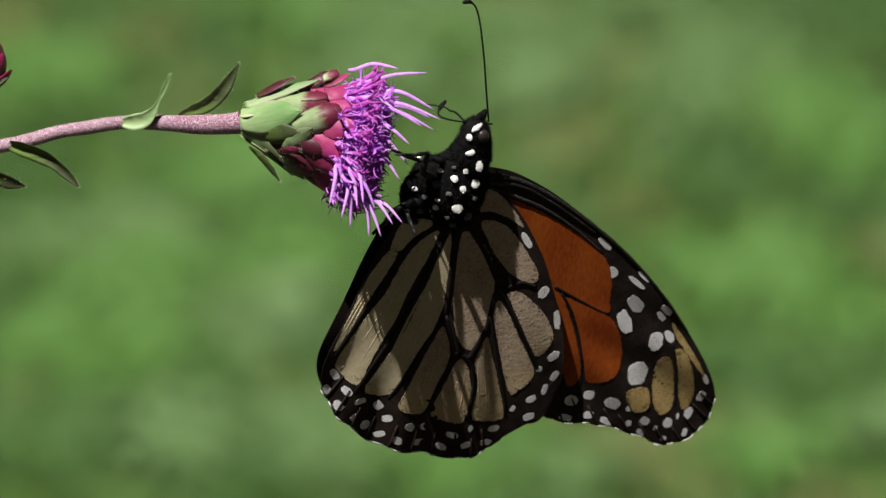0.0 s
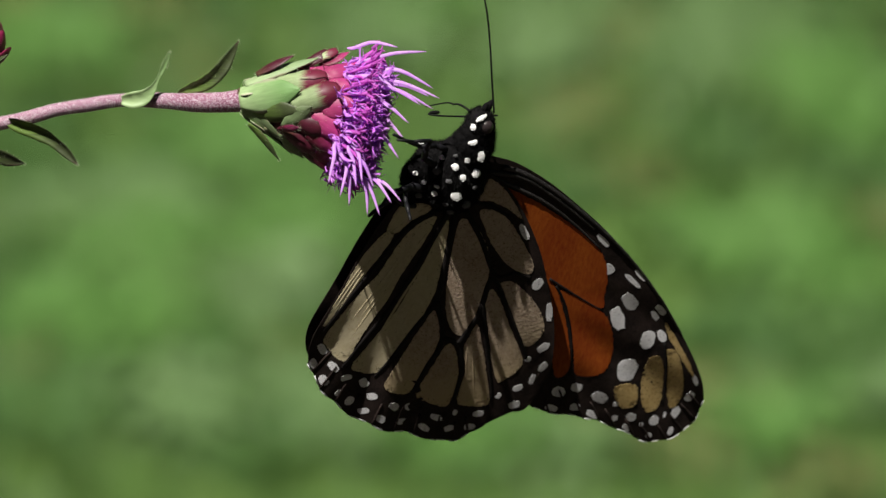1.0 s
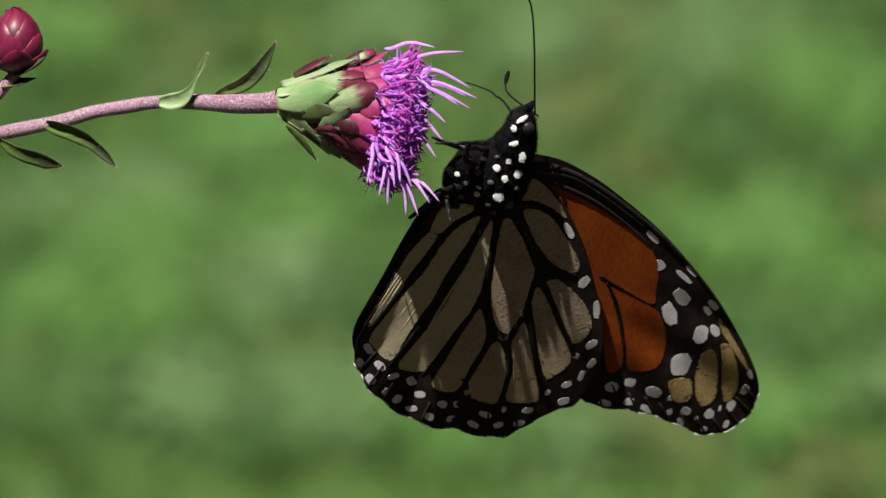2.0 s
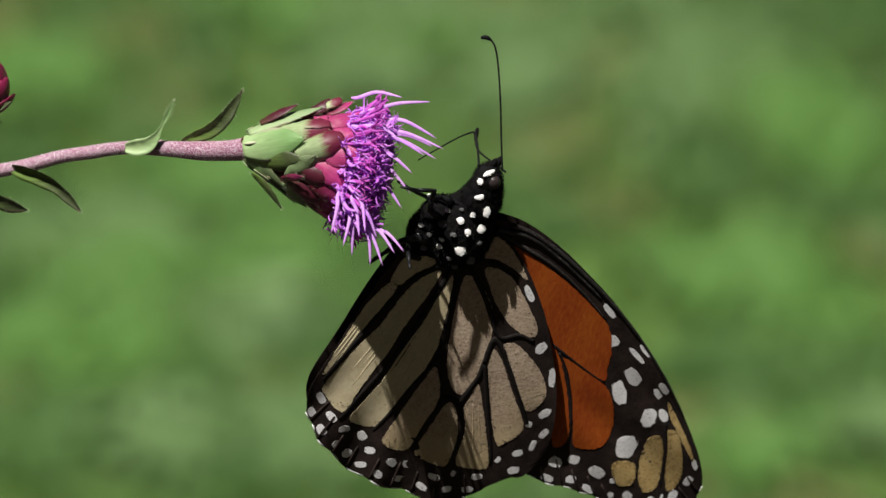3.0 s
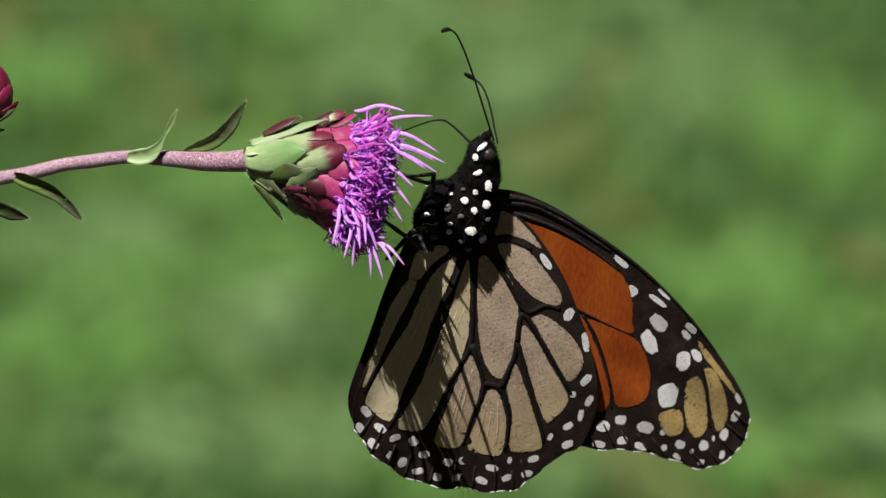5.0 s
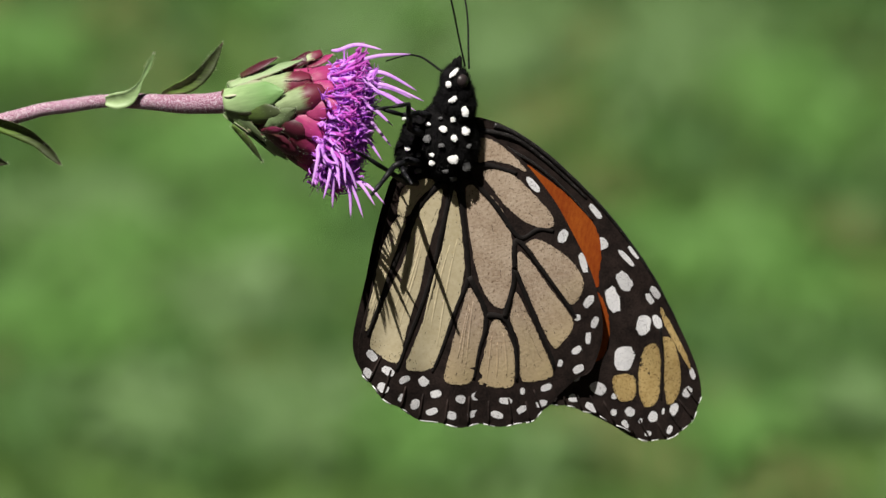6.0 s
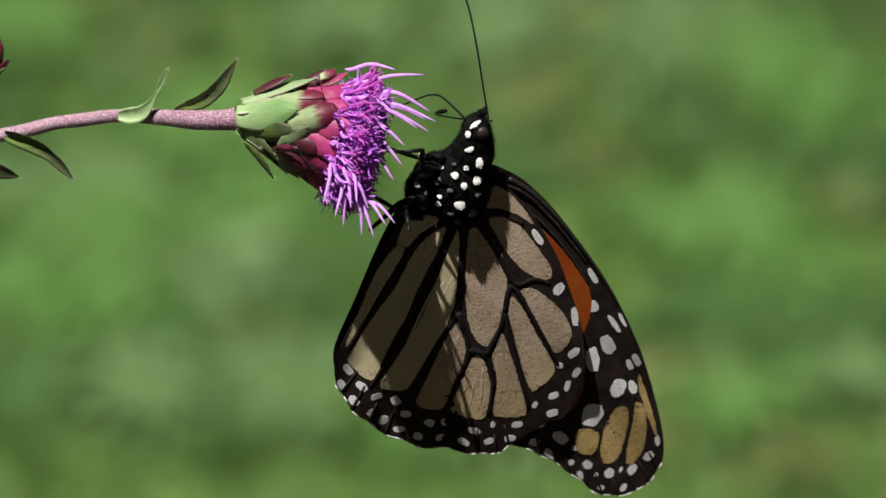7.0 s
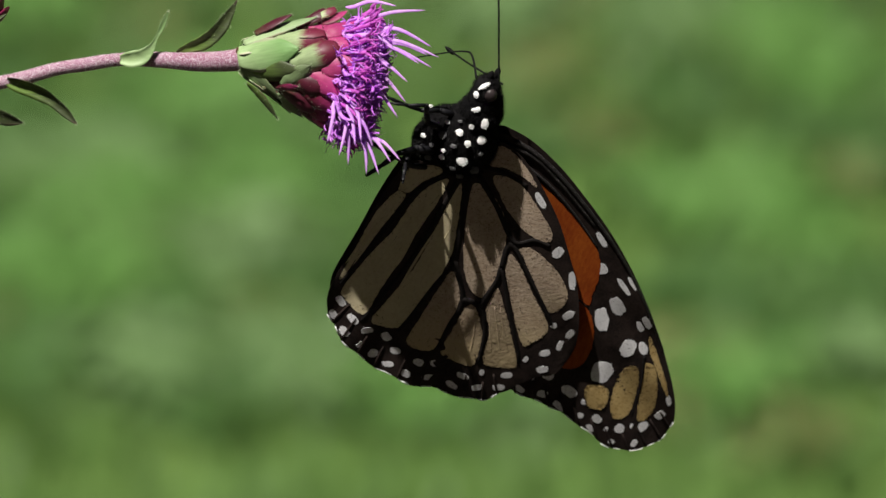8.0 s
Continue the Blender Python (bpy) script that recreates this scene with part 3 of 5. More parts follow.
HIND_SPOTS_2 = [(-15.96, -26.80, 0.85, 0.62, -60), (-14.07, -29.20, 0.93, 0.70, -45), (-11.63, -30.97, 0.62, 0.47, 45), (-9.57, -32.32, 0.78, 0.85, -30), (-7.27, -33.76, 0.93, 0.54, 12), (-4.66, -34.65, 0.85, 0.62, -30), (-1.40, -35.00, 1.01, 0.54, 8), (2.02, -35.69, 1.01, 0.54, -28), (5.52, -35.39, 0.85, 0.54, 22), (8.54, -35.07, 0.93, 0.54, 8), (14.10, -30.86, 0.93, 0.62, 20), (9.64, -3.74, 1.55, 0.54, -55), (13.31, -11.65, 1.09, 0.78, 65), (15.95, -15.87, 1.63, 0.54, -78)]
HIND_SPOTS_3 = [(17.02, -24.69, 1.01, 0.54, 65), (15.92, -26.77, 0.93, 0.47, 80)]
FORE_SPOTS_1 = [(20.32, -12.58, 1.01, 0.85, -40), (24.57, -17.62, 1.71, 1.09, -50), (23.31, -20.34, 2.09, 1.09, -62), (26.49, -28.47, 1.71, 1.86, 0), (28.48, -23.5, 1.2, 1.5, 0), (30.5, -22.85, 1.16, 0.66, -50), (18.62, -8.18, 1.55, 0.47, -40), (24.31, -14.34, 1.86, 0.39, -38), (25.26, -13.41, 1.32, 0.39, -42), (28.81, -19.73, 1.01, 0.47, -48), (29.45, -18.78, 1.24, 0.54, -45), (36.99, -29.78, 1.01, 0.39, -62), (36.78, -32.49, 0.70, 0.93, -20), (35.20, -35.13, 0.70, 1.01, -15)]
FORE_SPOTS_2 = [(32.16, -36.36, 0.78, 0.85, 0), (28.63, -35.92, 0.85, 0.70, -30), (23.32, -32.98, 1.32, 0.93, -25), (19.64, -31.62, 0.93, 0.78, -10), (17.01, -32.30, 1.09, 0.85, -20), (16.46, -34.90, 1.16, 0.54, -10), (19.98, -34.69, 0.85, 0.62, 0), (22.86, -35.84, 1.16, 0.54, -25), (26.23, -36.28, 0.54, 0.54, 0), (28.32, -37.72, 0.78, 0.47, -35), (31.86, -38.82, 0.54, 0.47, 0), (30.40, -37.09, 0.31, 0.39, 0), (33.60, -35.45, 0.23, 0.47, 0), (34.99, -38.01, 0.47, 0.70, -15)]
FORE_SPOTS_3 = [(25.89, -33.95, 0.47, 0.47, 0)]
HIND_VEIN_A = [(-3.46, -1.44), (-6.30, -3.88), (-8.51, -6.85), (-11.51, -13.02), (-14.83, -19.51), (-15.63, -21.43)]
HIND_VEIN_B = [(-1.73, -1.53), (-3.46, -6.95), (-6.15, -14.93), (-9.95, -22.88), (-12.01, -27.02)]
HIND_VEIN_C = [(-0.79, -1.42), (-0.62, -8.72), (-0.70, -15.23), (-2.67, -19.36), (-5.52, -25.58), (-6.79, -28.13)]
HIND_VEIN_D = [(-0.62, -15.23), (1.44, -21.22), (0.18, -25.89), (-0.93, -30.10)]
HIND_VEIN_E = [(1.44, -21.05), (3.98, -22.01), (5.26, -25.85), (5.11, -31.26)]
HIND_VEIN_F = [(3.98, -22.01), (5.71, -17.20), (6.03, -15.26), (7.95, -21.41), (10.35, -28.51), (10.68, -30.42)]
HIND_VEIN_G = [(6.03, -15.26), (6.65, -11.14), (9.91, -15.80), (13.67, -22.21), (14.31, -23.56)]
HIND_VEIN_H = [(0.63, -1.09), (3.95, -5.71), (6.97, -10.75), (9.89, -10.09), (12.04, -10.69)]
HIND_VEIN_I = [(0.95, 0.27), (3.94, -0.20), (7.50, -1.84)]
FORE_VEIN_A = [(-0.23, 1.46), (4.89, 0.96), (9.64, -1.47), (14.40, -4.63), (16.95, -6.47)]
FORE_VEIN_B = [(12.07, -14.51), (16.45, -16.94), (20.84, -19.22)]
FORE_VEIN_C = [(13.26, -15.55), (15.42, -18.93), (17.36, -24.27), (18.35, -30.07)]
FORE_VEIN_D = [(31.09, -23.87), (32.41, -28.38), (33.10, -34.02)]
FORE_VEIN_I = [(0.16, 0.87), (8.06, -2.20), (13.61, -5.64), (18.39, -9.47)]
BODY_DOTS = [(-0.9, 13.96, 0.93, 0.33, 40), (-1.8, 12.53, 0.43, 0.49, 0), (-1.48, 10.46, 0.7, 0.33, 25), (0.04, 8.57, 0.54, 0.74, 0), (-1.68, 7.67, 0.39, 0.37, 0), (-4.93, 7.26, 0.39, 0.33, 0), (-3.15, 6.51, 0.54, 0.49, -20), (-1.82, 5.13, 0.46, 0.49, 0), (-0.01, 5.77, 0.62, 0.62, 0), (-2.18, 2.17, 0.78, 0.66, 0), (-7.75, 4.03, 0.46, 0.33, 20), (-7.76, 2.13, 0.43, 0.49, 0), (-4.96, 1.82, 0.46, 0.41, -30), (-4.93, 3.06, 0.39, 0.25, -20), (-7.52, 8.0, 0.39, 0.25, 20)]
GREY_DOTS = [(-0.2, 0.67, 0.62, 0.58, 0), (-5.33, 5.31, 0.62, 0.58, 0), (-3.7, 4.32, 0.39, 0.33, 0), (-6.52, 3.06, 0.31, 0.33, 0), (-6.67, 0.76, 0.54, 0.41, 0), (-3.23, 0.49, 0.46, 0.25, 0), (0.24, 3.62, 0.39, 0.25, 30), (-2.05, -0.89, 0.54, 0.33, 0), (-6.3, 6.4, 0.25, 0.2, 0), (-3.3, 8.0, 0.3, 0.16, 10)]
LEG_A = [(-5.68, 5.83), (-7.73, 7.25), (-8.18, 9.39), (-8.43, 11.3), (-10.92, 11.43), (-13.55, 11.63)]
LEG_B = [(-4.2, 8.12), (-6.25, 9.13), (-8.93, 9.48), (-11.73, 10.85), (-13.91, 12.03)]
LEG_E = [(-7.6, 2.4), (-9.5, 2.2), (-10.0, 1.9), (-10.2, 1.6), (-10.3, 1.3)]
LEG_C = [(-6.07, 1.64), (-8.61, 2.79), (-10.98, 2.65), (-13.05, 1.36), (-15.07, -0.15)]
LEG_D = [(-6.75, -1.16), (-9.01, -0.24), (-11.69, 2.05), (-14.93, 4.74), (-17.55, 6.64)]
EYE_MID = (0.10, 12.65)
# lobes of the body: middle, half sizes
THORAX_LOBES = [((-1.75, 4.1, -0.45), (4.4, 6.0, 2.9)), ((-5.0, 2.6, -1.7), (4.1, 4.0, 2.2)), ((-4.6, 4.8, -1.3), (3.6, 3.6, 2.4)), ((-0.55, 8.9, -0.1), (3.0, 2.9, 2.6))]
HEAD_LOBES = [((-0.35, 12.2, 0.1), (2.0, 2.5, 2.2)), ((-0.25, 10.6, 0.0), (2.5, 2.6, 2.4))]
ANTENNA_ROOT, SECOND_ROOT, PROBOSCIS_ROOT = (1.09, 14.45), (1.65, 14.1), (-2.0, 14.0)

# ---- poses of what moves ----
BUTTERFLY_ROWS = [
    (0, stage(1.07, 2.65, -2.8, 25.2, 20.4, 0.4)),
    (0.2, stage(-0.87, 0.10, -4.1, 25.7, 18.0, -2.5)),
    (0.5, stage(-0.64, 0.88, -3.3, 27.9, 18.8, -4.1)),
    (0.7, stage(0.89, 2.17, -3.1, 25.4, 19.4, 0.4)),
    (1, stage(-0.00, -0.30, -3.4, 27.0, 19.0, -3.7)),
    (1.2, stage(1.69, 1.13, -2.7, 24.1, 16.3, 1.9)),
    (1.3, stage(2.95, 0.01, -3.9, 25.1, 14.2, 4.6)),
    (1.5, stage(5.23, -1.00, -4.4, 25.1, 14.9, 3.2)),
    (1.7, stage(6.73, -1.33, -4.1, 28.2, 17.3, -1.2)),
    (2.8, stage(3.97, 1.68, -0.7, 28.8, 15.5, -4.9)),
    (3, stage(3.54, -3.54, -4.3, 24.3, 14.9, -8.3)),
    (3.2, stage(3.53, -1.53, -2.9, 22.7, 15.8, -7.3)),
    (3.5, stage(5.41, -4.00, -4.5, 12.3, 18.1, -6.8)),
    (3.7, stage(7.11, -2.91, -5.0, 16.7, 17.8, 3.6)),
    (3.8, stage(5.94, 0.73, -3.2, 17.8, 16.7, 3.9)),
    (3.9, stage(6.24, 6.64, -0.1, 18.8, 16.4, 10.1)),
    (4, stage(7.23, 6.01, -1.1, 20.5, 13.0, 13.3)),
    (4.1, stage(6.83, -2.73, -5.0, 13.2, 16.3, 1.3)),
    (4.2, stage(8.14, -3.77, -5.0, 17.8, 14.8, 4.3)),
    (4.3, stage(7.60, -3.79, -5.0, 15.8, 12.6, 3.1)),
    (4.5, stage(5.29, 5.58, 0.9, 15.7, 13.6, 3.4)),
    (4.7, stage(4.97, 3.58, -0.8, 9.4, 20.5, 3.1)),
    (4.8, stage(5.74, -1.75, -5.0, 10.4, 21.0, 1.9)),
    (5, stage(5.39, 0.43, -4.5, 19.4, 17.3, 3.4)),
    (5.2, stage(4.09, 7.27, 1.0, 16.6, 15.3, 4.8)),
    (6.3, stage(5.82, 4.70, -0.5, 15.2, 16.1, 10.2)),
    (6.5, stage(5.53, 3.99, -0.8, 16.0, 13.1, 9.3)),
    (6.8, stage(6.28, 1.28, -2.8, 18.7, 16.0, 6.6)),
    (7, stage(6.96, -3.64, -5.0, 25.0, 11.1, 0.1)),
    (7.2, stage(4.99, 1.94, -1.1, 26.4, 9.3, 1.0)),
    (7.5, stage(6.45, -4.71, -5.0, 28.3, 7.3, -1.9)),
    (7.7, stage(7.58, -4.64, -5.0, 29.4, 8.4, -4.1)),
    (8, stage(6.63, -1.59, -2.7, 30.6, 4.5, -7.1))]
FOREWING_ROWS = [(0, 3.00, 3.08, 0.9), (0.2, 2.87, 2.89, 1.0), (0.5, 3.11, 3.01, 0.6), (0.7, 3.09, 3.10, 0.9), (1, 3.02, 3.10, 0.9), (1.2, 3.17, 3.57, 1.1), (1.3, 2.62, 3.50, 2.2), (1.5, 2.74, 3.29, 3.1), (1.7, 3.59, 3.32, 1.4), (2.8, 3.10, 3.11, 0.2), (3, 3.20, 3.37, -0.5), (3.2, 2.51, 2.96, 1.1), (3.5, 3.05, 3.24, 0.1), (3.7, 2.97, 3.73, 0.1), (3.8, 1.88, 2.89, 2.4), (3.9, 2.56, 3.63, 1.3), (4, 2.41, 3.30, 1.5), (4.1, 2.90, 3.64, -0.2), (4.2, 2.43, 3.33, 0.7), (4.3, 2.71, 3.69, 0.1), (4.5, 2.51, 3.26, 0.5), (4.7, 2.86, 3.90, -0.4), (4.8, 2.78, 3.79, -0.3), (5, 2.27, 3.35, 0.4), (5.2, 2.57, 3.52, 0.3), (6.3, 2.68, 3.16, -17.5), (6.5, 2.32, 3.06, -16.9), (6.8, 2.78, 3.11, -17.6), (7, 2.61, 2.85, -16.1), (7.2, 2.30, 2.51, -14.7), (7.5, 2.97, 2.78, -14.6), (7.7, 2.66, 2.63, -13.3), (8, 2.61, 2.51, -12.1)]
PLANT_ROWS = [
    (0, stage(-35.29, 12.45, 3.1, 0, 0, 0.2)),
    (0.2, stage(-37.36, 11.00, 3.1, 0, 0, 0.2)),
    (0.5, stage(-36.81, 11.78, 3.1, 0, 0, 0.3)),
    (0.7, stage(-35.94, 11.86, 3.1, 0, 0, 0.5)),
    (1, stage(-36.35, 10.83, 3.1, 0, 0, -0.0)),
    (1.2, stage(-35.57, 11.08, 3.1, 0, 0, 0.3)),
    (1.3, stage(-34.66, 9.63, 3.1, 0, 0, -0.4)),
    (1.5, stage(-32.56, 8.58, 3.1, 0, 0, -0.7)),
    (1.7, stage(-30.37, 8.95, 3.1, 0, 0, 0.1)),
    (2.8, stage(-32.84, 12.27, 3.1, 0, 0, 0.5)),
    (3, stage(-33.10, 8.71, 3.1, 0, 0, -0.5)),
    (3.2, stage(-33.41, 10.22, 3.1, 0, 0, -0.2)),
    (3.5, stage(-31.89, 8.71, 3.1, 0, 0, -0.5)),
    (3.7, stage(-31.13, 6.19, 3.1, 0, 0, -1.4)),
    (3.8, stage(-31.69, 9.74, 3.1, 0, 0, -1.4)),
    (3.9, stage(-32.02, 12.85, 3.1, 0, 0, 0.4)),
    (4, stage(-31.99, 11.76, 3.1, 0, 0, 0.0)),
    (4.1, stage(-31.29, 7.81, 3.1, 0, 0, -2.1)),
    (4.2, stage(-30.51, 5.34, 3.1, 0, 0, -1.8)),
    (4.3, stage(-31.05, 5.62, 3.1, 0, 0, -2.8)),
    (4.5, stage(-33.82, 13.38, 3.1, 0, 0, 0.0)),
    (4.7, stage(-33.11, 11.95, 3.1, 0, 0, 0.0)),
    (4.8, stage(-31.86, 7.54, 3.1, 0, 0, -1.4)),
    (5, stage(-32.53, 8.51, 3.1, 0, 0, -1.4)),
    (5.2, stage(-34.57, 14.41, 3.1, 0, 0, 0.8)),
    (6.3, stage(-32.84, 11.11, 3.1, 0, 0, -0.6)),
    (6.5, stage(-33.41, 10.75, 3.1, 0, 0, -0.6)),
    (6.8, stage(-31.95, 8.99, 3.1, 0, 0, -0.3)),
    (7, stage(-31.01, 6.37, 3.1, 0, 0, -1.4)),
    (7.2, stage(-33.29, 11.12, 3.1, 0, 0, 0.0)),
    (7.5, stage(-31.43, 6.50, 3.1, 0, 0, -0.7)),
    (7.7, stage(-30.06, 6.56, 3.1, 0, 0, -0.9)),
    (8, stage(-31.58, 10.31, 3.1, 0, 0, 0.1))]
ANTENNA_ROWS = [(0, -0.329, 0.942, -0.061), (0.2, -0.407, 0.899, -0.162), (0.5, -0.310, 0.918, -0.248), (0.7, -0.306, 0.909, -0.284), (1, -0.341, 0.920, -0.192), (1.2, -0.303, 0.935, -0.187), (1.3, -0.257, 0.945, -0.202), (1.5, -0.272, 0.961, -0.053), (2.8, -0.335, 0.908, -0.250), (3, -0.318, 0.875, -0.365), (3.2, -0.482, 0.875, -0.048), (3.5, -0.476, 0.872, -0.113), (3.7, -0.490, 0.871, -0.044), (3.8, -0.412, 0.910, 0.052), (3.9, -0.264, 0.962, -0.070), (4, -0.203, 0.979, -0.016), (4.1, -0.404, 0.913, -0.062), (4.2, -0.397, 0.918, -0.013), (4.3, -0.428, 0.898, 0.103), (4.5, -0.382, 0.920, 0.090), (4.7, -0.521, 0.849, 0.084), (4.8, -0.514, 0.855, 0.072), (5, -0.462, 0.887, 0.027), (5.2, -0.340, 0.939, -0.049), (6.3, -0.284, 0.941, 0.186), (6.5, -0.292, 0.955, 0.061), (6.8, -0.268, 0.963, -0.022), (7, -0.295, 0.873, -0.389), (7.2, -0.230, 0.967, -0.109), (7.5, -0.251, 0.908, -0.337), (7.7, -0.274, 0.928, -0.251), (8, -0.271, 0.913, -0.306)]
SECOND_ROWS = [(0, -0.003, -0.244, -0.970), (0.2, -0.047, -0.310, -0.950), (0.5, -0.160, -0.395, -0.905), (0.7, -0.096, -0.378, -0.921), (1, -0.122, -0.445, -0.887), (1.2, -0.046, -0.266, -0.963), (1.3, -0.076, -0.217, -0.973), (1.5, 0.030, -0.091, -0.995), (2.8, -0.003, -0.264, -0.965), (3, -0.008, -0.110, -0.994), (3.2, -0.165, -0.115, -0.980), (3.5, -0.078, 0.230, -0.970), (3.7, -0.042, 0.224, -0.974), (3.8, 0.056, 0.217, -0.975), (3.9, 0.092, 0.208, -0.974), (4, 0.014, 0.128, -0.992), (4.1, 0.028, 0.370, -0.928), (4.2, -0.010, 0.248, -0.969), (4.3, -0.083, 0.329, -0.941), (4.5, 0.003, 0.389, -0.921), (4.7, 0.052, 0.498, -0.865), (4.8, 0.074, 0.452, -0.889), (5, 0.035, 0.240, -0.970), (5.2, 0.003, 0.319, -0.948), (6.3, 0.206, 0.534, -0.820), (6.5, 0.146, 0.634, -0.759), (6.8, 0.083, 0.113, -0.990), (7, -0.146, -0.340, -0.929), (7.2, -0.147, -0.285, -0.947), (7.5, -0.342, -0.365, -0.866), (7.7, -0.195, -0.345, -0.918), (8, -0.315, -0.309, -0.897)]
# the drinking tube: how far across and up the view it runs to the elbow, and from there to its end
PROBOSCIS_ROWS = [(0, -1.99, 1.52, -2.34, 0.7), (0.5, -2.58, 2.69, -2.34, 0.59), (1, -2.22, 0.94, -2.46, -0.12), (1.5, -1.87, 0.94, -2.22, 0.23), (2.8, -1.76, 3.86, -4.68, -0.12), (3, -0.7, 4.68, -6.56, -3.28), (3.5, -1.64, 5.27, -8.31, -1.05), (4, -3.28, 1.4, -3.98, -0.35), (4.5, -3.4, 3.75, -4.8, -0.94), (5, -3.75, 3.16, -5.27, -1.52), (5.2, -3.51, 3.04, -4.21, -0.35), (6.3, -3.28, 1.99, -2.58, -0.47), (6.5, -2.93, 4.33, -4.33, -2.81), (7, -3.75, 3.28, -3.86, -1.17), (7.5, -2.22, 3.04, -3.04, -1.29), (8, -0.94, 3.63, -6.67, -0.7)]


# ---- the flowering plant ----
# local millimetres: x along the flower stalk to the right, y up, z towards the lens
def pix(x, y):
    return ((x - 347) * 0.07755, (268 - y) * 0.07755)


HEAD_AT, HEAD_WAY = Vector((5.9, 3.2, 0)), Vector((0.985, -0.17, 0.0)).normalized()


def head_point(a, r, turn):
    """A point at a along the head's axis, r out from it, turned about it (0: towards the lens, 90: up)."""
    up = Vector((0.17, 0.985, 0))
    return HEAD_AT + a * HEAD_WAY + r * (math.cos(radians(turn)) * Vector((0, 0, 1)) + math.sin(radians(turn)) * up)


def flower_plant():
    rng = random.Random(5)
    plant = tagged(new("blazing_star"), "blazing star with a violet flower head on a downy pink stalk", "flower")
    # stalk with down
    path = spline([(-47, -10, 0), (-36.2, -2.6, 0), (-31.1, -1.1, 0), (-27.1, -0.3, 0), (-23.2, 0.5, 0), (-19.2, 1.6, 0), (-15.3, 2.2, 0), (-11.4, 2.8, 0), (-7.5, 2.95, 0), (-3.6, 2.75, 0), (0.2, 2.55, 0), (4.1, 2.65, 0), (7.0, 3.0, 0)], 6)

    def girth(u):
        return 1.02 - 0.10 * math.sin(math.pi * u) + 0.62 * max(0, u - 0.62) / 0.38 + 0.03 * math.sin(40 * u)

    bm = bmesh.new()
    tube(bm, path, girth, 16)
    stalk = part("stalk", bm, STEM_PINK, plant, "downy pinkish flower stalk")
    verts, faces = [], []
    for _ in range(19000):
        i = rng.randrange(6, len(path) - 2)
        q, w = Vector(path[i]), (Vector(path[i + 1]) - Vector(path[i])).normalized()
        q = q + (Vector(path[i + 1]) - q) * rng.random()
        a = rng.uniform(0, math.tau)
        side = w.cross(Vector((0, 0, 1))).normalized()
        out = math.cos(a) * side + math.sin(a) * w.cross(side)
        r = girth(i / len(path))
        root, tip = q + out * (r - 0.05), q + out * (r + rng.uniform(0.06, 0.30)) + w * rng.uniform(-0.25, 0.25)
        wide = w.cross(out) * 0.034
        k = len(verts)
        verts += [(root - wide) / 1000, (root + wide) / 1000, tip / 1000]
        faces.append((k, k + 1, k + 2))
    data = bpy.data.meshes.new("down")
    data.from_pydata(verts, [], faces)
    data.materials.append(STEM_DOWN)
    down = tagged(new("down", data), "short white down", kind="stuff")
    down.parent = stalk
    # main stem, off to the side, rooted in the lawn
    foot = (Matrix.Translation((0, 0, 0)) @ PLANT_ROWS[0][1]).inverted() @ Vector((-0.16, 1.18, -0.02)) * 1000
    bm = bmesh.new()
    tube(bm, spline([foot, foot * 0.6 + Vector((-47, -10, 0)) * 0.4 + Vector((-20, 0, -10)), Vector((-56, -40, 0)), Vector((-47.0, -10.2, 0))], 10), lambda u: 3.0 - 1.5 * u, 10)
    part("main_stem", bm, STEM_PINK, plant, "upright reddish main stem")
    # leaves on the stalk: line of the midrib, half widths along it, the side they face, cup
    upper_leaves = [
        ([(-2.6, 3.7, 0.3), (-1.9, 4.1, 0.4), (-0.6, 4.6, 0.4), (1.2, 5.4, 0.2), (2.9, 6.8, 0.0), (4.1, 8.5, -0.2), (5.6, 11.0, -0.4)], (0.35, 0.6, 0.9, 1.1, 1.05, 0.8, 0.05), (0.2, -0.28, 0.9), 0.35, LEAF_DARK, "dark green leaf with a reddish tip"),
        ([(-10.4, 2.9, 1.0), (-9.1, 2.9, 1.35), (-7.5, 3.2, 1.5), (-6.2, 4.35, 1.6), (-5.5, 5.6, 1.7), (-4.9, 6.8, 1.8), (-4.3, 8.1, 1.9), (-3.75, 9.4, 2.0)], (0.6, 1.1, 1.1, 0.62, 0.24, 0.32, 0.36, 0.04), (-0.1, -0.05, 1.0), 0.45, LEAF_PALE, "pale green leaflet that clasps the stalk and ends in a thin point")]
    lower_leaves = [
        ([(-25.9, 0.0, 0.9), (-24.6, -0.45, 1.2), (-21.4, -1.64, 1.4), (-19.4, -2.93, 1.4), (-17.7, -4.46, 1.4), (-16.4, -5.9, 1.4)], (0.6, 1.0, 1.1, 0.8, 0.65, 0.12), (0.0, -0.45, 0.9), 0.55, LEAF_DARK, "dark narrow leaf"),
        ([(-33.0, -2.0, 0.2), (-31.8, -2.62, 0.4), (-29.9, -3.8, 0.5), (-27.6, -4.6, 0.5), (-25.6, -5.3, 0.5), (-23.7, -5.8, 0.5)], (0.4, 0.55, 0.95, 1.1, 0.95, 0.06), (0.0, -0.5, 0.88), 0.3, LEAF_DARK, "dark narrow leaf")]
    for line, widths, facing, cup, mat, label in upper_leaves + lower_leaves:
        leaf = part("leaf", ribbon_leaf(line, widths, facing, cup, rng), mat, plant, label)
        downy(leaf, 420, rng)
    # involucre core
    bm = bmesh.new()
    core = [(-0.6, 1.3), (1.5, 1.8), (3.5, 3.0), (7.0, 5.0), (10, 6.0), (13.0, 6.8), (15.0, 5.6), (15.4, 0.2)]
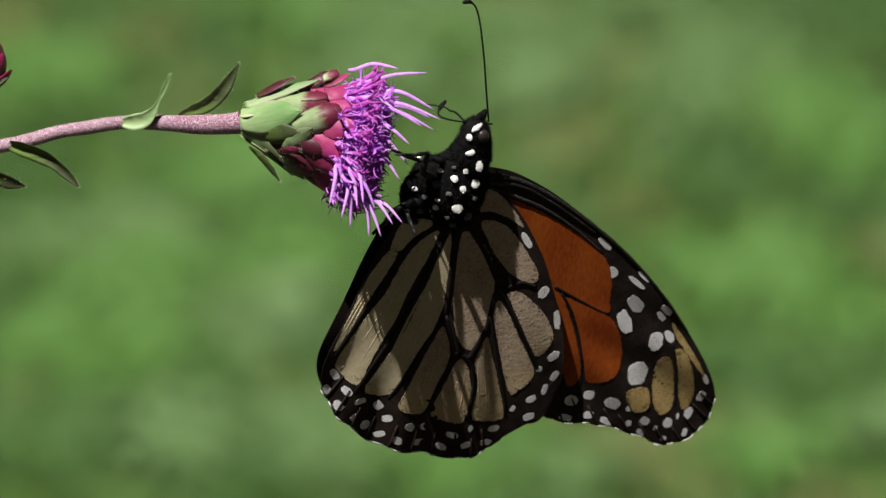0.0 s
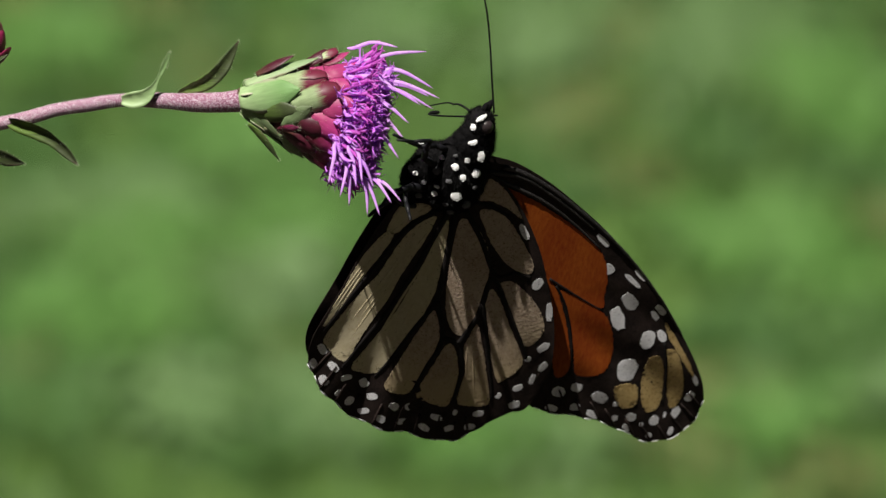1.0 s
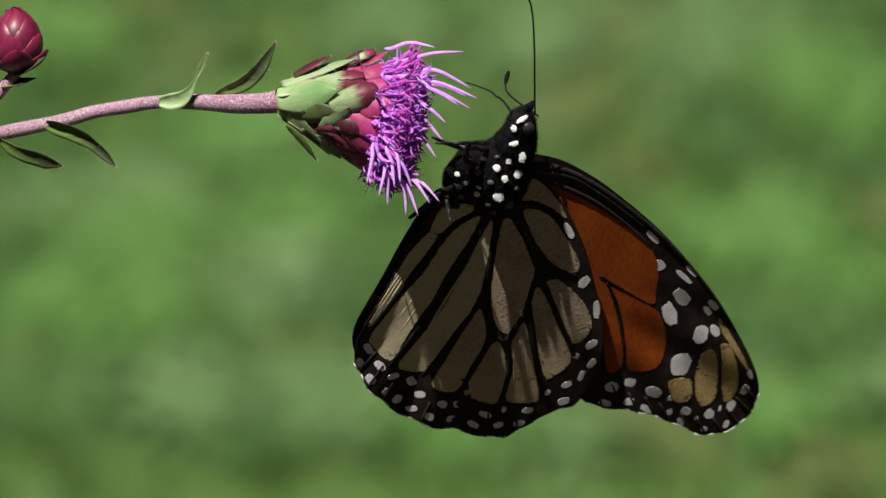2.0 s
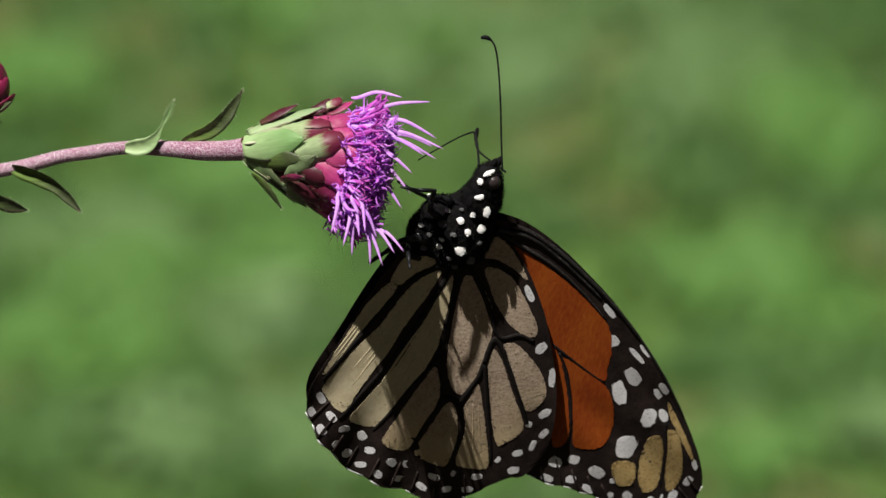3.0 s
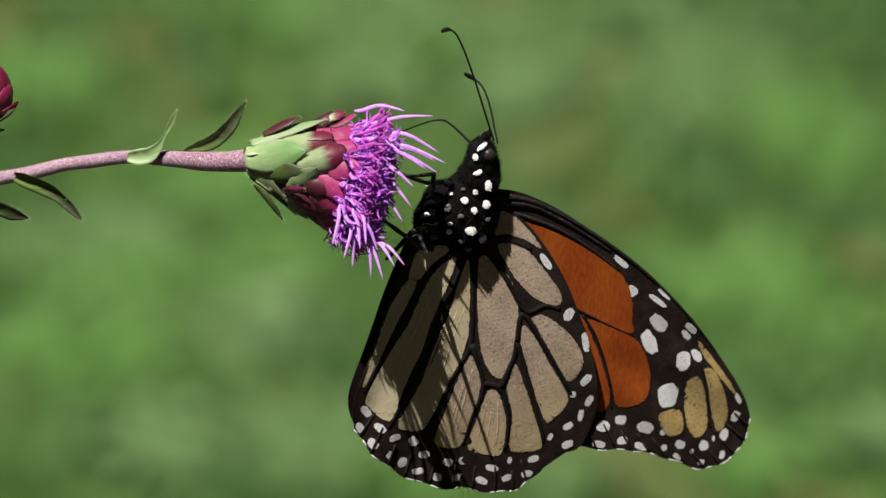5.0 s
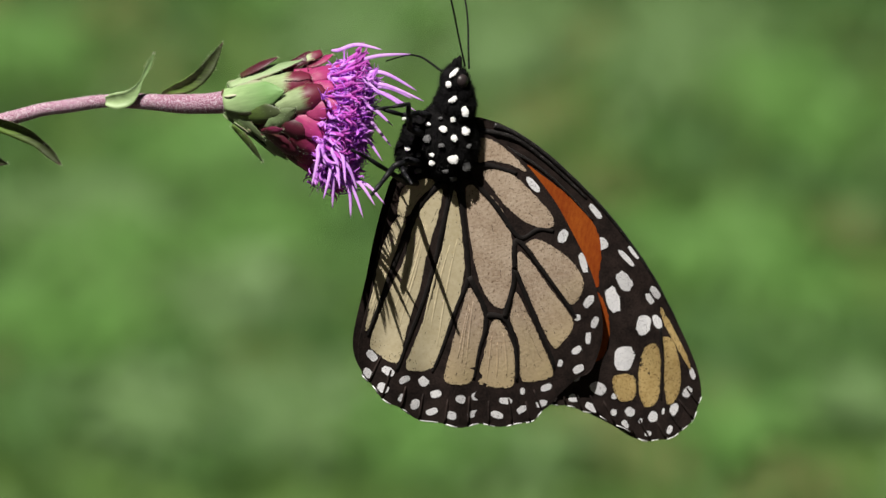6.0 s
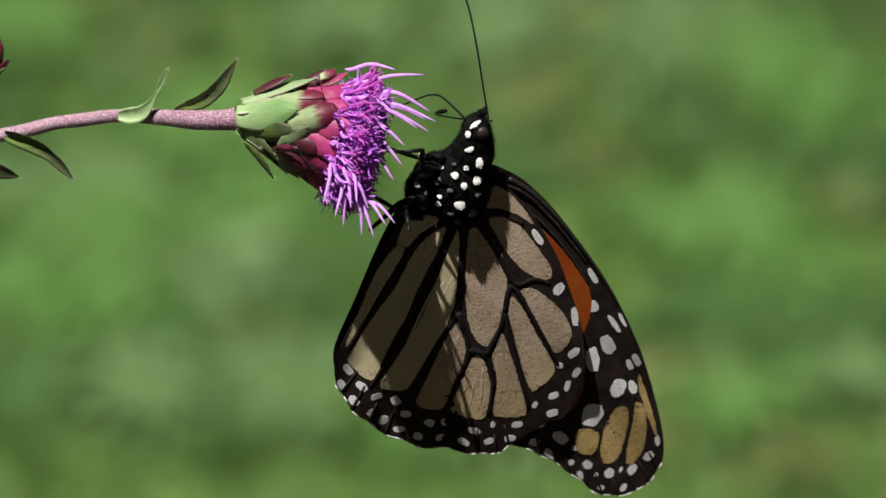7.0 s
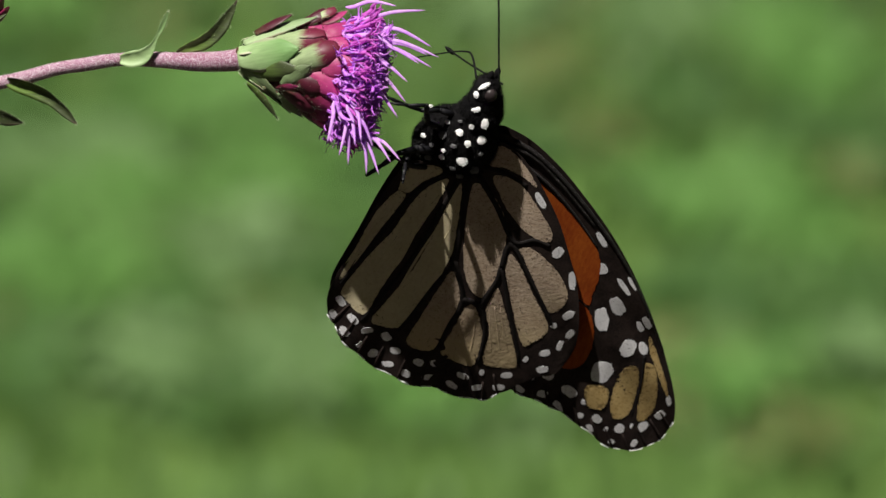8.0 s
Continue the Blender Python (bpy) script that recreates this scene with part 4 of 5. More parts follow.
    rings = [[bm.verts.new(head_point(a, r, k * 20)) for k in range(18)] for a, r in core]
    for p, q in zip(rings, rings[1:]):
        for k in range(18):
            bm.faces.new((p[k], p[(k + 1) % 18], q[(k + 1) % 18], q[k]))
    bm.faces.new(rings[0])
    bm.faces.new(rings[-1])
    bmesh.ops.recalc_face_normals(bm, faces=bm.faces[:])
    core = part("receptacle", bm, BRACT_MAROON, plant)
    # bracts of the far side and the rim, in overlapping rings
    shapes = {}
    for key, length, width, curl, cup, mat in (("a", 8.2, 5.6, 8, -0.22, BRACT_GREEN), ("b", 7.4, 5.2, 6, -0.25, BRACT_GREEN), ("c", 6.6, 5.0, -8, -0.3, BRACT_MIX),
                                               ("d", 5.8, 4.6, -18, -0.3, BRACT_MIX), ("e", 5.6, 4.4, -14, -0.3, BRACT_MAROON), ("f", 6.6, 4.6, 8, -0.25, BRACT_PINK)):
        bm = leaf_mesh(length, width, curl, cup, spoon=True, rows=10, cols=7, thick=0.1)
        for v in bm.verts:
            v.co *= 0.001
        data = bpy.data.meshes.new("bract")
        bm.to_mesh(data)
        bm.free()
        data.materials.append(mat)
        data.polygons.foreach_set("use_smooth", [True] * len(data.polygons))
        shapes[key] = data
    for key, count, a, r, flare, turn0 in (("a", 5, -0.4, 1.35, 25, 6), ("b", 5, 1.8, 3.0, 22, 44), ("c", 7, 3.8, 4.2, 19, 14), ("d", 9, 6.4, 5.6, 14, 24), ("e", 8, 5.2, 4.6, 17, 46), ("f", 11, 8.6, 6.0, 13, 10)):
        for k in range(count):
            turn = turn0 + 360 * k / count + rng.uniform(-6, 6)
            if (turn + 78) % 360 < 148:
                continue
            low, out = head_point(a + rng.uniform(-0.4, 0.4), r, turn), head_point(0, 1, turn) - HEAD_AT
            tilt = radians(flare + rng.uniform(-4, 9))
            way = HEAD_WAY * math.cos(tilt) + out * math.sin(tilt)
            ob = new("bract", shapes[key])
            ob.parent = plant
            ob.matrix_basis = frame_along(low, way, out) @ Matrix.Scale(rng.uniform(0.88, 1.12), 4)

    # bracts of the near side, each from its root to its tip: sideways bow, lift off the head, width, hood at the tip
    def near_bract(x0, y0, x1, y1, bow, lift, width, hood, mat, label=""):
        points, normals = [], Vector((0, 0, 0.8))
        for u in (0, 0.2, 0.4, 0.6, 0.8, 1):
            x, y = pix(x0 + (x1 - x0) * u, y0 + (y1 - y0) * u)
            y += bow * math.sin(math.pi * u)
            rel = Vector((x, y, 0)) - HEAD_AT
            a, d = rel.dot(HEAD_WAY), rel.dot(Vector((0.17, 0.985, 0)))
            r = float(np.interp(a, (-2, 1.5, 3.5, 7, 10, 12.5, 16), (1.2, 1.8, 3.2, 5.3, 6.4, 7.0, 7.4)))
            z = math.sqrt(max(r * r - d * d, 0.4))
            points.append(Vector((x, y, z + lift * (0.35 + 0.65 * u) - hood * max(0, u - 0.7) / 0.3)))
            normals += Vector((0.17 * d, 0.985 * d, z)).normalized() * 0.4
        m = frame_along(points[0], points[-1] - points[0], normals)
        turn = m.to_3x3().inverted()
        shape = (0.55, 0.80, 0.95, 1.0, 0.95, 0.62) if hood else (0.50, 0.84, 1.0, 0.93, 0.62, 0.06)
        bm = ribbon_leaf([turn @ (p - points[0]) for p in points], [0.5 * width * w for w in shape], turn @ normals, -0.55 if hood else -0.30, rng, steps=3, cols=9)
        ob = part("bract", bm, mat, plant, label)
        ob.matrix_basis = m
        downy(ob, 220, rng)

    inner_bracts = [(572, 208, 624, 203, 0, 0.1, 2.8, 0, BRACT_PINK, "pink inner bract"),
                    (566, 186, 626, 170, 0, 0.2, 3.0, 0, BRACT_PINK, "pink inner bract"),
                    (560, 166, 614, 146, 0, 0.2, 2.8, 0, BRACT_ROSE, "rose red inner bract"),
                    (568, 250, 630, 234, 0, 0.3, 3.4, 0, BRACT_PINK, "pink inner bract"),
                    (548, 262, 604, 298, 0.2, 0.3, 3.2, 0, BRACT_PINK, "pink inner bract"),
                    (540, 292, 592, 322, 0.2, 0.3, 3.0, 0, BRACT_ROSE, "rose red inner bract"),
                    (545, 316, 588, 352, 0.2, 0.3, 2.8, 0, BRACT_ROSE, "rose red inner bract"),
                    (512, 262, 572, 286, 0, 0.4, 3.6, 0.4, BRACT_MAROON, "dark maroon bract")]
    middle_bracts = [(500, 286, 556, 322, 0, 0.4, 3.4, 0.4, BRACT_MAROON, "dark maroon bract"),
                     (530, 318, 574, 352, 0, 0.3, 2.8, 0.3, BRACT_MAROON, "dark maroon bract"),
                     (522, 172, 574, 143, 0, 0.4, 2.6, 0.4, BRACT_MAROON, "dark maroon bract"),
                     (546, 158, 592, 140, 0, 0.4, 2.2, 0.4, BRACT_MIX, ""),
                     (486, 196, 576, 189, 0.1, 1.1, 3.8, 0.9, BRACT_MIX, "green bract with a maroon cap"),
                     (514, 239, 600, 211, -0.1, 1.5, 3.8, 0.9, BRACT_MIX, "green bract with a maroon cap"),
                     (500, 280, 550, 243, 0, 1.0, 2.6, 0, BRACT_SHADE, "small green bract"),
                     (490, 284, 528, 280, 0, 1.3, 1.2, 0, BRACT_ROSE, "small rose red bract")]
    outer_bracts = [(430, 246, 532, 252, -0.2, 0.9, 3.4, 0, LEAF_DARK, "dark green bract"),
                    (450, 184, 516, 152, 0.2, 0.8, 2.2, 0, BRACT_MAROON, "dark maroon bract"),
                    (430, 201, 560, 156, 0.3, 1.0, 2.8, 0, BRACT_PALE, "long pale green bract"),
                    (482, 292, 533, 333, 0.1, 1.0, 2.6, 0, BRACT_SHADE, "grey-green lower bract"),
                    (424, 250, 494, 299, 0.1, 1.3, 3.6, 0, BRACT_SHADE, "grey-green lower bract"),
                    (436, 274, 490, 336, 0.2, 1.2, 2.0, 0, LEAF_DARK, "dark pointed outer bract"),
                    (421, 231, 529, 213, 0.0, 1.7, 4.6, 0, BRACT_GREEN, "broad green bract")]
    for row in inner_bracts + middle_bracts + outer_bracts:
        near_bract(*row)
    # a withered thread lying on the bracts
    bm = bmesh.new()
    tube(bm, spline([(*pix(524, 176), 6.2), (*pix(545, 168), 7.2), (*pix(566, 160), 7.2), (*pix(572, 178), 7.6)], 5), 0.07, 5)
    part("thread", bm, BRACT_MAROON, plant)
    # florets: tubes packed in the cup
    bm = bmesh.new()
    tube(bm, [(0, 0, 0), (2, 0, 0.1), (4, 0, 0.3), (5, 0, 0.5)], lambda u: 0.20 + 0.16 * u, 6)
    for k in range(5):
        w = k * math.tau / 5
        tube(bm, [(4.7, 0.5 * math.cos(w), 0.4 + 0.5 * math.sin(w)), (5.6, 0.95 * math.cos(w), 0.4 + 0.95 * math.sin(w)), (5.9, 1.5 * math.cos(w), 0.4 + 1.5 * math.sin(w))], lambda u: 0.18 * (1 - u) + 0.05, 5)
    floret = part("floret", bm, FLORET_MAGENTA, plant)
    floret.matrix_basis = frame_along(head_point(12, 0.5, 10), HEAD_WAY, (0, 0, 1))
    for k in range(64):
        r, turn = 8.6 * math.sqrt((k + 0.5) / 64), k * 137.5
        lean = 0.11 * r
        out = head_point(0, 1, turn) - HEAD_AT
        way = HEAD_WAY + out * lean * 0.62 + Vector([rng.uniform(-0.15, 0.15) for _ in range(3)])
        share(floret, plant, frame_along(head_point(13.2, r * 0.82, turn), way, out))
    def lower(turn):
        return 0.95 - 0.09 * math.sin(radians(turn))

    def stubby(k, wide):
        return Matrix.Diagonal((k, k * wide, k * wide, 1))

    # styles: short curled ones in the mass, longer ones reaching out
    def strand(length, bow, curl, thick, mat, seed):
        pts = [(length * u + 0.35 * curl * math.sin(7 * u + seed), curl * math.sin(5.2 * u + seed * 1.7) * u, bow * u * u + 0.5 * curl * math.cos(6 * u) * u) for u in (i / 10 for i in range(11))]
        bm = bmesh.new()
        tube(bm, pts, lambda u: thick * (0.7 + 0.6 * math.sin(math.pi * min(1, 0.25 + 0.6 * u))) * (1 - u ** 6) + 0.03, 6, 0.38)
        ob = part("style", bm, mat, plant)
        return ob

    kinds = [strand(4.4, 0.8, 0.6, 0.16, FLORET_VIOLET, 1), strand(5.0, 1.2, 0.8, 0.15, FLORET_VIOLET, 2), strand(3.8, 0.4, 0.9, 0.16, FLORET_VIOLET, 3),
             strand(5.4, 1.0, 0.45, 0.18, FLORET_MAGENTA, 4), strand(4.6, 1.6, 0.75, 0.16, FLORET_VIOLET, 5), strand(3.4, 1.0, 1.0, 0.15, FLORET_VIOLET, 6)]
    for n, ob in enumerate(kinds):
        ob.matrix_basis = frame_along(head_point(14, 3, 60 * n), HEAD_WAY + 0.6 * (head_point(0, 1, 60 * n) - HEAD_AT), head_point(0, 1, 60 * n) - HEAD_AT)
    for k in range(285):
        r, turn = 8.9 * math.sqrt(rng.random()), rng.uniform(0, 360)
        if k % 3 == 0:
            turn = rng.uniform(-75, 75)
        out = head_point(0, 1, turn) - HEAD_AT
        way = HEAD_WAY * rng.uniform(0.5, 1.0) + out * (0.045 * r + rng.uniform(-0.35, 0.35)) + Vector((0, -0.16, 0)) + Vector([rng.uniform(-0.32, 0.32) for _ in range(3)])
        share(kinds[k % 6], plant, frame_along(head_point(15.0 + rng.uniform(-1.0, 1.8) - 0.05 * r, r * lower(turn), turn), way, out) @ pose(0, 0, 0, rng.uniform(0, 360), 0, 0) @ stubby(rng.uniform(0.42, 0.72) if k % 4 else rng.uniform(0.75, 1.0), 1.45))
    # the inner mass of curled style ends, too many to tell apart
    verts, faces = [], []
    for k in range(3000):
        src = kinds[k % 6].data
        r, turn = 8.8 * math.sqrt(rng.random()), rng.uniform(0, 360)
        out = head_point(0, 1, turn) - HEAD_AT
        way = HEAD_WAY * rng.uniform(0.3, 1.0) + out * (0.045 * r + rng.uniform(-0.5, 0.5)) + Vector((0, -0.10, 0)) + Vector([rng.uniform(-0.5, 0.5) for _ in range(3)])
        m = frame_along(head_point(14.6 + rng.uniform(-1.2, 4.6) - 0.05 * r, r * lower(turn) * rng.uniform(0.8, 1.04), turn), way, out) @ pose(0, 0, 0, rng.uniform(0, 360), 0, 0) @ stubby(rng.uniform(0.28, 0.50), 2.1)
        n = len(verts)
        verts += [m @ v.co for v in src.vertices]
        faces += [[n + i for i in f.vertices] for f in src.polygons]
    data = bpy.data.meshes.new("floret_mass")
    data.from_pydata(verts, [], faces)
    data.materials.append(FLORET_MASS)
    data.polygons.foreach_set("use_smooth", [True] * len(data.polygons))
    mass = tagged(new("floret_mass", data), "dense curled violet floret tips", kind="stuff")
    mass.parent = plant
    upper_styles = [((27.4, 10.1, 2), (20, 10.0, 1), 0.19), ((31.3, 9.5, 3), (22, 8.2, 2), 0.18), ((32.2, 4.5, 2), (22.5, 7.5, 2), 0.21), ((33.1, 3.1, 4), (22, 6.0, 3), 0.2), ((32.2, 1.7, 0), (22, 6.0, 0), 0.19), ((28.9, -0.3, 5), (21.5, 4.0, 4), 0.22), ((28.7, -3.1, 5), (21, 3.2, 4), 0.22), ((27.6, -5.2, 6), (20.5, 1.0, 5), 0.22), ((26.6, -11.2, 3), (22, -6.4, 3), 0.21), ((25.0, -12.9, 4), (21.5, -6.0, 4), 0.21), ((23.3, -12.9, 3), (21.2, -6.5, 3), 0.2)]
    lower_styles = [((19.6, -10.3, 5), (19.8, -4.0, 5), 0.2), ((18.0, -8.6, 6), (19.0, -2.5, 5.5), 0.21), ((22.6, -8.4, 6), (21.0, -2.0, 5.5), 0.21), ((27.9, -11.0, 2), (22.5, -7.0, 2), 0.18), ((21.8, -9.0, 6.5), (20.6, -3.0, 6), 0.2), ((27.2, 4.2, 6), (20.0, 6.4, 5), 0.2), ((31.6, 3.4, 2), (24.0, 5.6, 2), 0.2), ((26.4, 1.6, 6), (20.5, 3.4, 5), 0.2), ((24.2, -9.2, 5), (20.8, -3.4, 5.2), 0.2), ((20.8, -11.6, 3.5), (20.4, -5.2, 4), 0.2), ((30.5, 2.2, 5), (22.0, 5.0, 4.5), 0.2)]
    for tip, base, thick in upper_styles + lower_styles:
        a, b = Vector(base), Vector(tip)
        if b.y < -8:
            a.z, b.z = a.z + 3.0, b.z + 4.0
        mid = (a + b) / 2 + Vector((rng.uniform(0.2, 0.9), rng.uniform(0.2, 0.9), rng.uniform(-0.3, 0.6)))
        bm = bmesh.new()
        tube(bm, spline([a + (b - a) * 0.06, a + (b - a) * 0.2, mid, b], 5), lambda u: (0.86 if b.y > -8 else 0.80) * thick * min(1, 0.35 + 3 * u) * (0.75 + 0.75 * math.sin(math.pi * (0.1 + 0.75 * u))) * (1 - u ** 7) + 0.03, 8, 0.4)
        part("style", bm, FLORET_PALE, plant)
    # the closed bud above the stalk
    bud = part("bud", bmesh.new(), BUD_RED, plant, "closed dark red flower bud")
    bm = bmesh.new()
    egg(bm, (0, 0, 0), (3.0, 3.9, 3.0), rows=18, cols=24)
    for v in bm.verts:
        v.co *= 0.001
    bm.to_mesh(bud.data)
    bm.free()
    bud.matrix_basis = mm(-29.9, 11.0, 0)
    first = None
    for ring, (count, slope) in enumerate(((4, -80), (5, -56), (5, -28), (5, 0), (4, 24), (3, 46))):
        for k in range(count):
            turn = 360 * k / count + ring * 27 + rng.uniform(-6, 6)
            c, w = math.cos(radians(slope)), math.sin(radians(slope))
            out = Vector((math.cos(radians(turn)), 0, math.sin(radians(turn))))
            at, way, up = out * 3.25 * c + Vector((0, 4.1 * w, 0)), out * -3.25 * w + Vector((0, 4.1 * c, 0)), out * 4.1 * c + Vector((0, 3.25 * w, 0))
            m = frame_along(at + up.normalized() * 0.05, way.normalized() + up.normalized() * 0.12, up)
            if first is None:
                first = part("scale", leaf_mesh(5.2, 4.6, -66, -0.44, thick=0.2, spoon=True, rows=12, cols=9), BUD_RED, bud)
                first.matrix_basis = m
            else:
                share(first, bud, m @ Matrix.Scale(rng.uniform(0.9, 1.1) * (1 - 0.08 * max(0, ring - 3)), 4))
    bm = bmesh.new()
    tube(bm, spline([(-30.0, 7.0, 0), (-33, 3.5, -1), (-40, -4.5, -0.5)], 6), 0.8, 8)
    part("bud_stalk", bm, STEM_PINK, plant)
    for at, way in (((-30.0, 6.6, 1), (0.9, 0.38, 0.2)), ((-32.0, 5.2, 0), (1.0, 0.08, 0.1))):
        ob = part("leaf", leaf_mesh(5.0, 1.9, 20, 0.4), LEAF_DARK, plant, "small dark leaf under the bud")
        ob.matrix_basis = frame_along(at, way, (-0.2, 0.8, 0.5))
    return plant


plant = flower_plant()


# ---- the butterfly ----
# local millimetres: origin at the wing roots, x across the wing, y towards the head, z towards the lens
def hind_bend(x, y):
    return 0.55 * math.sin(0.07 * (x + 6)) - 0.0016 * (y + 16) ** 2 + 0.06 * math.sin(0.9 * x + 0.2 * y) + 0.26 * math.sin(26 * math.atan2(y - 4, x + 2)) * min(1.0, max(0.0, (math.hypot(x, y) - 20) / 9))


def fore_bend(x, y):
    return -0.0010 * (x - 16) ** 2 - 0.15 + 0.16 * math.sin(34 * math.atan2(y + 4, x + 8)) * min(1.0, max(0.0, (math.hypot(x, y) - 24) / 12))


def creases(cell, points, bend, rng):
    """Broken dark folds and scattered dark scales along a wing cell."""
    pts = np.array(points, float)
    mid = pts.mean(0)
    way = np.linalg.svd(pts - mid)[2][0]
    across = np.array((-way[1], way[0]))
    spread, wide = (pts - mid) @ way, (pts - mid) @ across
    bm = bmesh.new()
    for lane in (-0.16, 0.12):
        s = spread.min() * 0.8
        off = lane * (wide.max() - wide.min())
        while s < spread.max() * 0.72:
            size = rng.uniform(0.3, 1.3)
            if rng.random() < 0.22:
                line = [mid + way * (s + size * u) + across * (off + 0.10 * math.sin(1.1 * (s + u)) + rng.uniform(-0.05, 0.05)) for u in (0, 0.5, 1)]
                tube(bm, [(p[0], p[1], bend(p[0], p[1]) + 0.122) for p in line], lambda u: 0.010 + 0.016 * math.sin(math.pi * u), 4, 0.6)
            s += size + rng.uniform(0.1, 0.7)
    # dark scales that stray in from the borders
    ring = spline(points, 9, True)
    for p in ring:
        for _ in range(rng.choice((0, 1, 1, 2))):
            q = p + (mid - p) * (rng.random() ** 2 * 0.16) + np.array((rng.uniform(-0.1, 0.1), rng.uniform(-0.1, 0.1)))
            w = rng.uniform(0, math.tau)
            e = rng.uniform(0.05, 0.16) * np.array((math.cos(w), math.sin(w)))
            tube(bm, [(*(q - e), bend(*(q - e)) + 0.122), (*q, bend(*q) + 0.128), (*(q + e), bend(*(q + e)) + 0.122)], lambda u: 0.015 + 0.03 * math.sin(math.pi * u), 4, 0.5)
    tagged(part("scale_dust", bm, VEIN_BLACK, cell), "", kind="stuff")
    # low rounded folds that fan out along the cell
    bm = bmesh.new()
    size = spread.max() - spread.min()
    broad = wide.max() - wide.min()
    for lane in (-0.22, -0.02, 0.2):
        lo, hi = spread.min() + size * rng.uniform(0.14, 0.3), spread.max() - size * rng.uniform(0.10, 0.2)
        sway = rng.uniform(-0.05, 0.05) * broad
        line = [mid + way * (lo + (hi - lo) * u) + across * (lane * broad * (0.75 + 0.5 * u * math.copysign(1, -way[1])) + sway * math.sin(3 * u)) for u in (i / 9 for i in range(10))]
        tube(bm, [(p[0], p[1], bend(p[0], p[1]) + 0.118) for p in line], lambda u: 0.02 + 0.17 * math.sin(math.pi * u) ** 0.7, 8, 0.17)
    if size < 9 or cell.data.materials[0] not in (WING_CREAM, WING_TAN) or (cell.data.materials[0] is WING_TAN and mid[1] > -21):
        bm.free()
        return
    part("fold", bm, cell.data.materials[0], cell)


def wing(name, outline, cells, spots, veins, bend, parent, label, vein_size, seed, fringe):
    rng = random.Random(seed)
    rim = [tuple(p) for p in spline(outline, 5, True)]
    # shallow scallops between the veins of the outer edge
    for i in range(fringe[0] * 5, fringe[1] * 5):
        a, b = rim[i - 1], rim[(i + 1) % len(rim)]
        run = Vector((b[1] - a[1], a[0] - b[0], 0)).normalized()
        rim[i] = tuple(Vector((*rim[i][:2], 0)) + run * 0.20 * math.sin(i * 0.9) * (1 if name == "hindwing" else 0.7))[:2]
    ob = part(name, slab(rim, 0.0, 0.09, bend, 2.2), WING_BLACK, parent, label, "top")
    for points, mat in cells:
        edge = [(p[0] + rng.uniform(-0.07, 0.07), p[1] + rng.uniform(-0.07, 0.07)) for p in spline(points, 11, True)]
        cell = part("cell", slab(edge, 0.09, 0.035, bend, 1.8), mat, ob, "", "top")
        if mat is not WING_ORANGE:
            creases(cell, points, bend, rng)
    for x, y, a, b, turn in spots:
        part("spot", slab(ring_of(x, y, 0.9 * a, 0.9 * b, turn, 16, 0.10, rng), 0.092, 0.03, bend, 3.0), SPOT_WHITE, ob, "", "top")
    for points in veins:
        path = [(p[0], p[1], bend(p[0], p[1]) + 0.10) for p in spline(points, 6)]
        bm = bmesh.new()
        tube(bm, path, lambda u: vein_size * (1.12 - 0.55 * u) * (1 + 0.06 * math.sin(31 * u + len(points))), 8, 0.34)
        part("vein", bm, VEIN_BLACK, ob)
    # folds of the border, from the cells out to the edge
    for i in range(fringe[0] * 5 + 2, fringe[1] * 5, 4):
        p = Vector((*rim[i][:2], 0))
        inner = p - p.normalized() * rng.uniform(3.0, 4.4)
        inner.x += rng.uniform(-0.3, 0.3)
        bm = bmesh.new()
        tube(bm, [(*(p * (1 - u) + inner * u).xy, bend(*(p * (1 - u) + inner * u).xy) + 0.09) for u in (0, 0.25, 0.5, 0.75, 1)], lambda u: 0.10 + 0.09 * math.sin(math.pi * (0.2 + 0.7 * u)), 6, 0.9)
        part("vein", bm, WING_BLACK, ob)
    # white fringe between the veins along the outer edge
    first, last = fringe
    run = [Vector(p) for p in rim][first * 5:last * 5]
    at = 0
    while at < len(run) - 3:
        size = rng.choice((3, 3, 4))
        pts = [(p.x, p.y, bend(p.x, p.y) + 0.05) for p in run[at:at + size]]
        bm = bmesh.new()
        tube(bm, pts, 0.10, 5)
        part("fringe", bm, SPOT_WHITE, ob)
        at += size - 1 + rng.choice((1, 2, 2))
    return ob


def body_depth(x, y):
    """The near surface of head and thorax over a point."""
    best = -1.5
    for (cx, cy, cz), (a, b, c) in THORAX_LOBES + HEAD_LOBES:
        d = 1 - ((x - cx) / a) ** 2 - ((y - cy) / b) ** 2
        if d > 0:
            best = max(best, cz + c * math.sqrt(d))
    return best


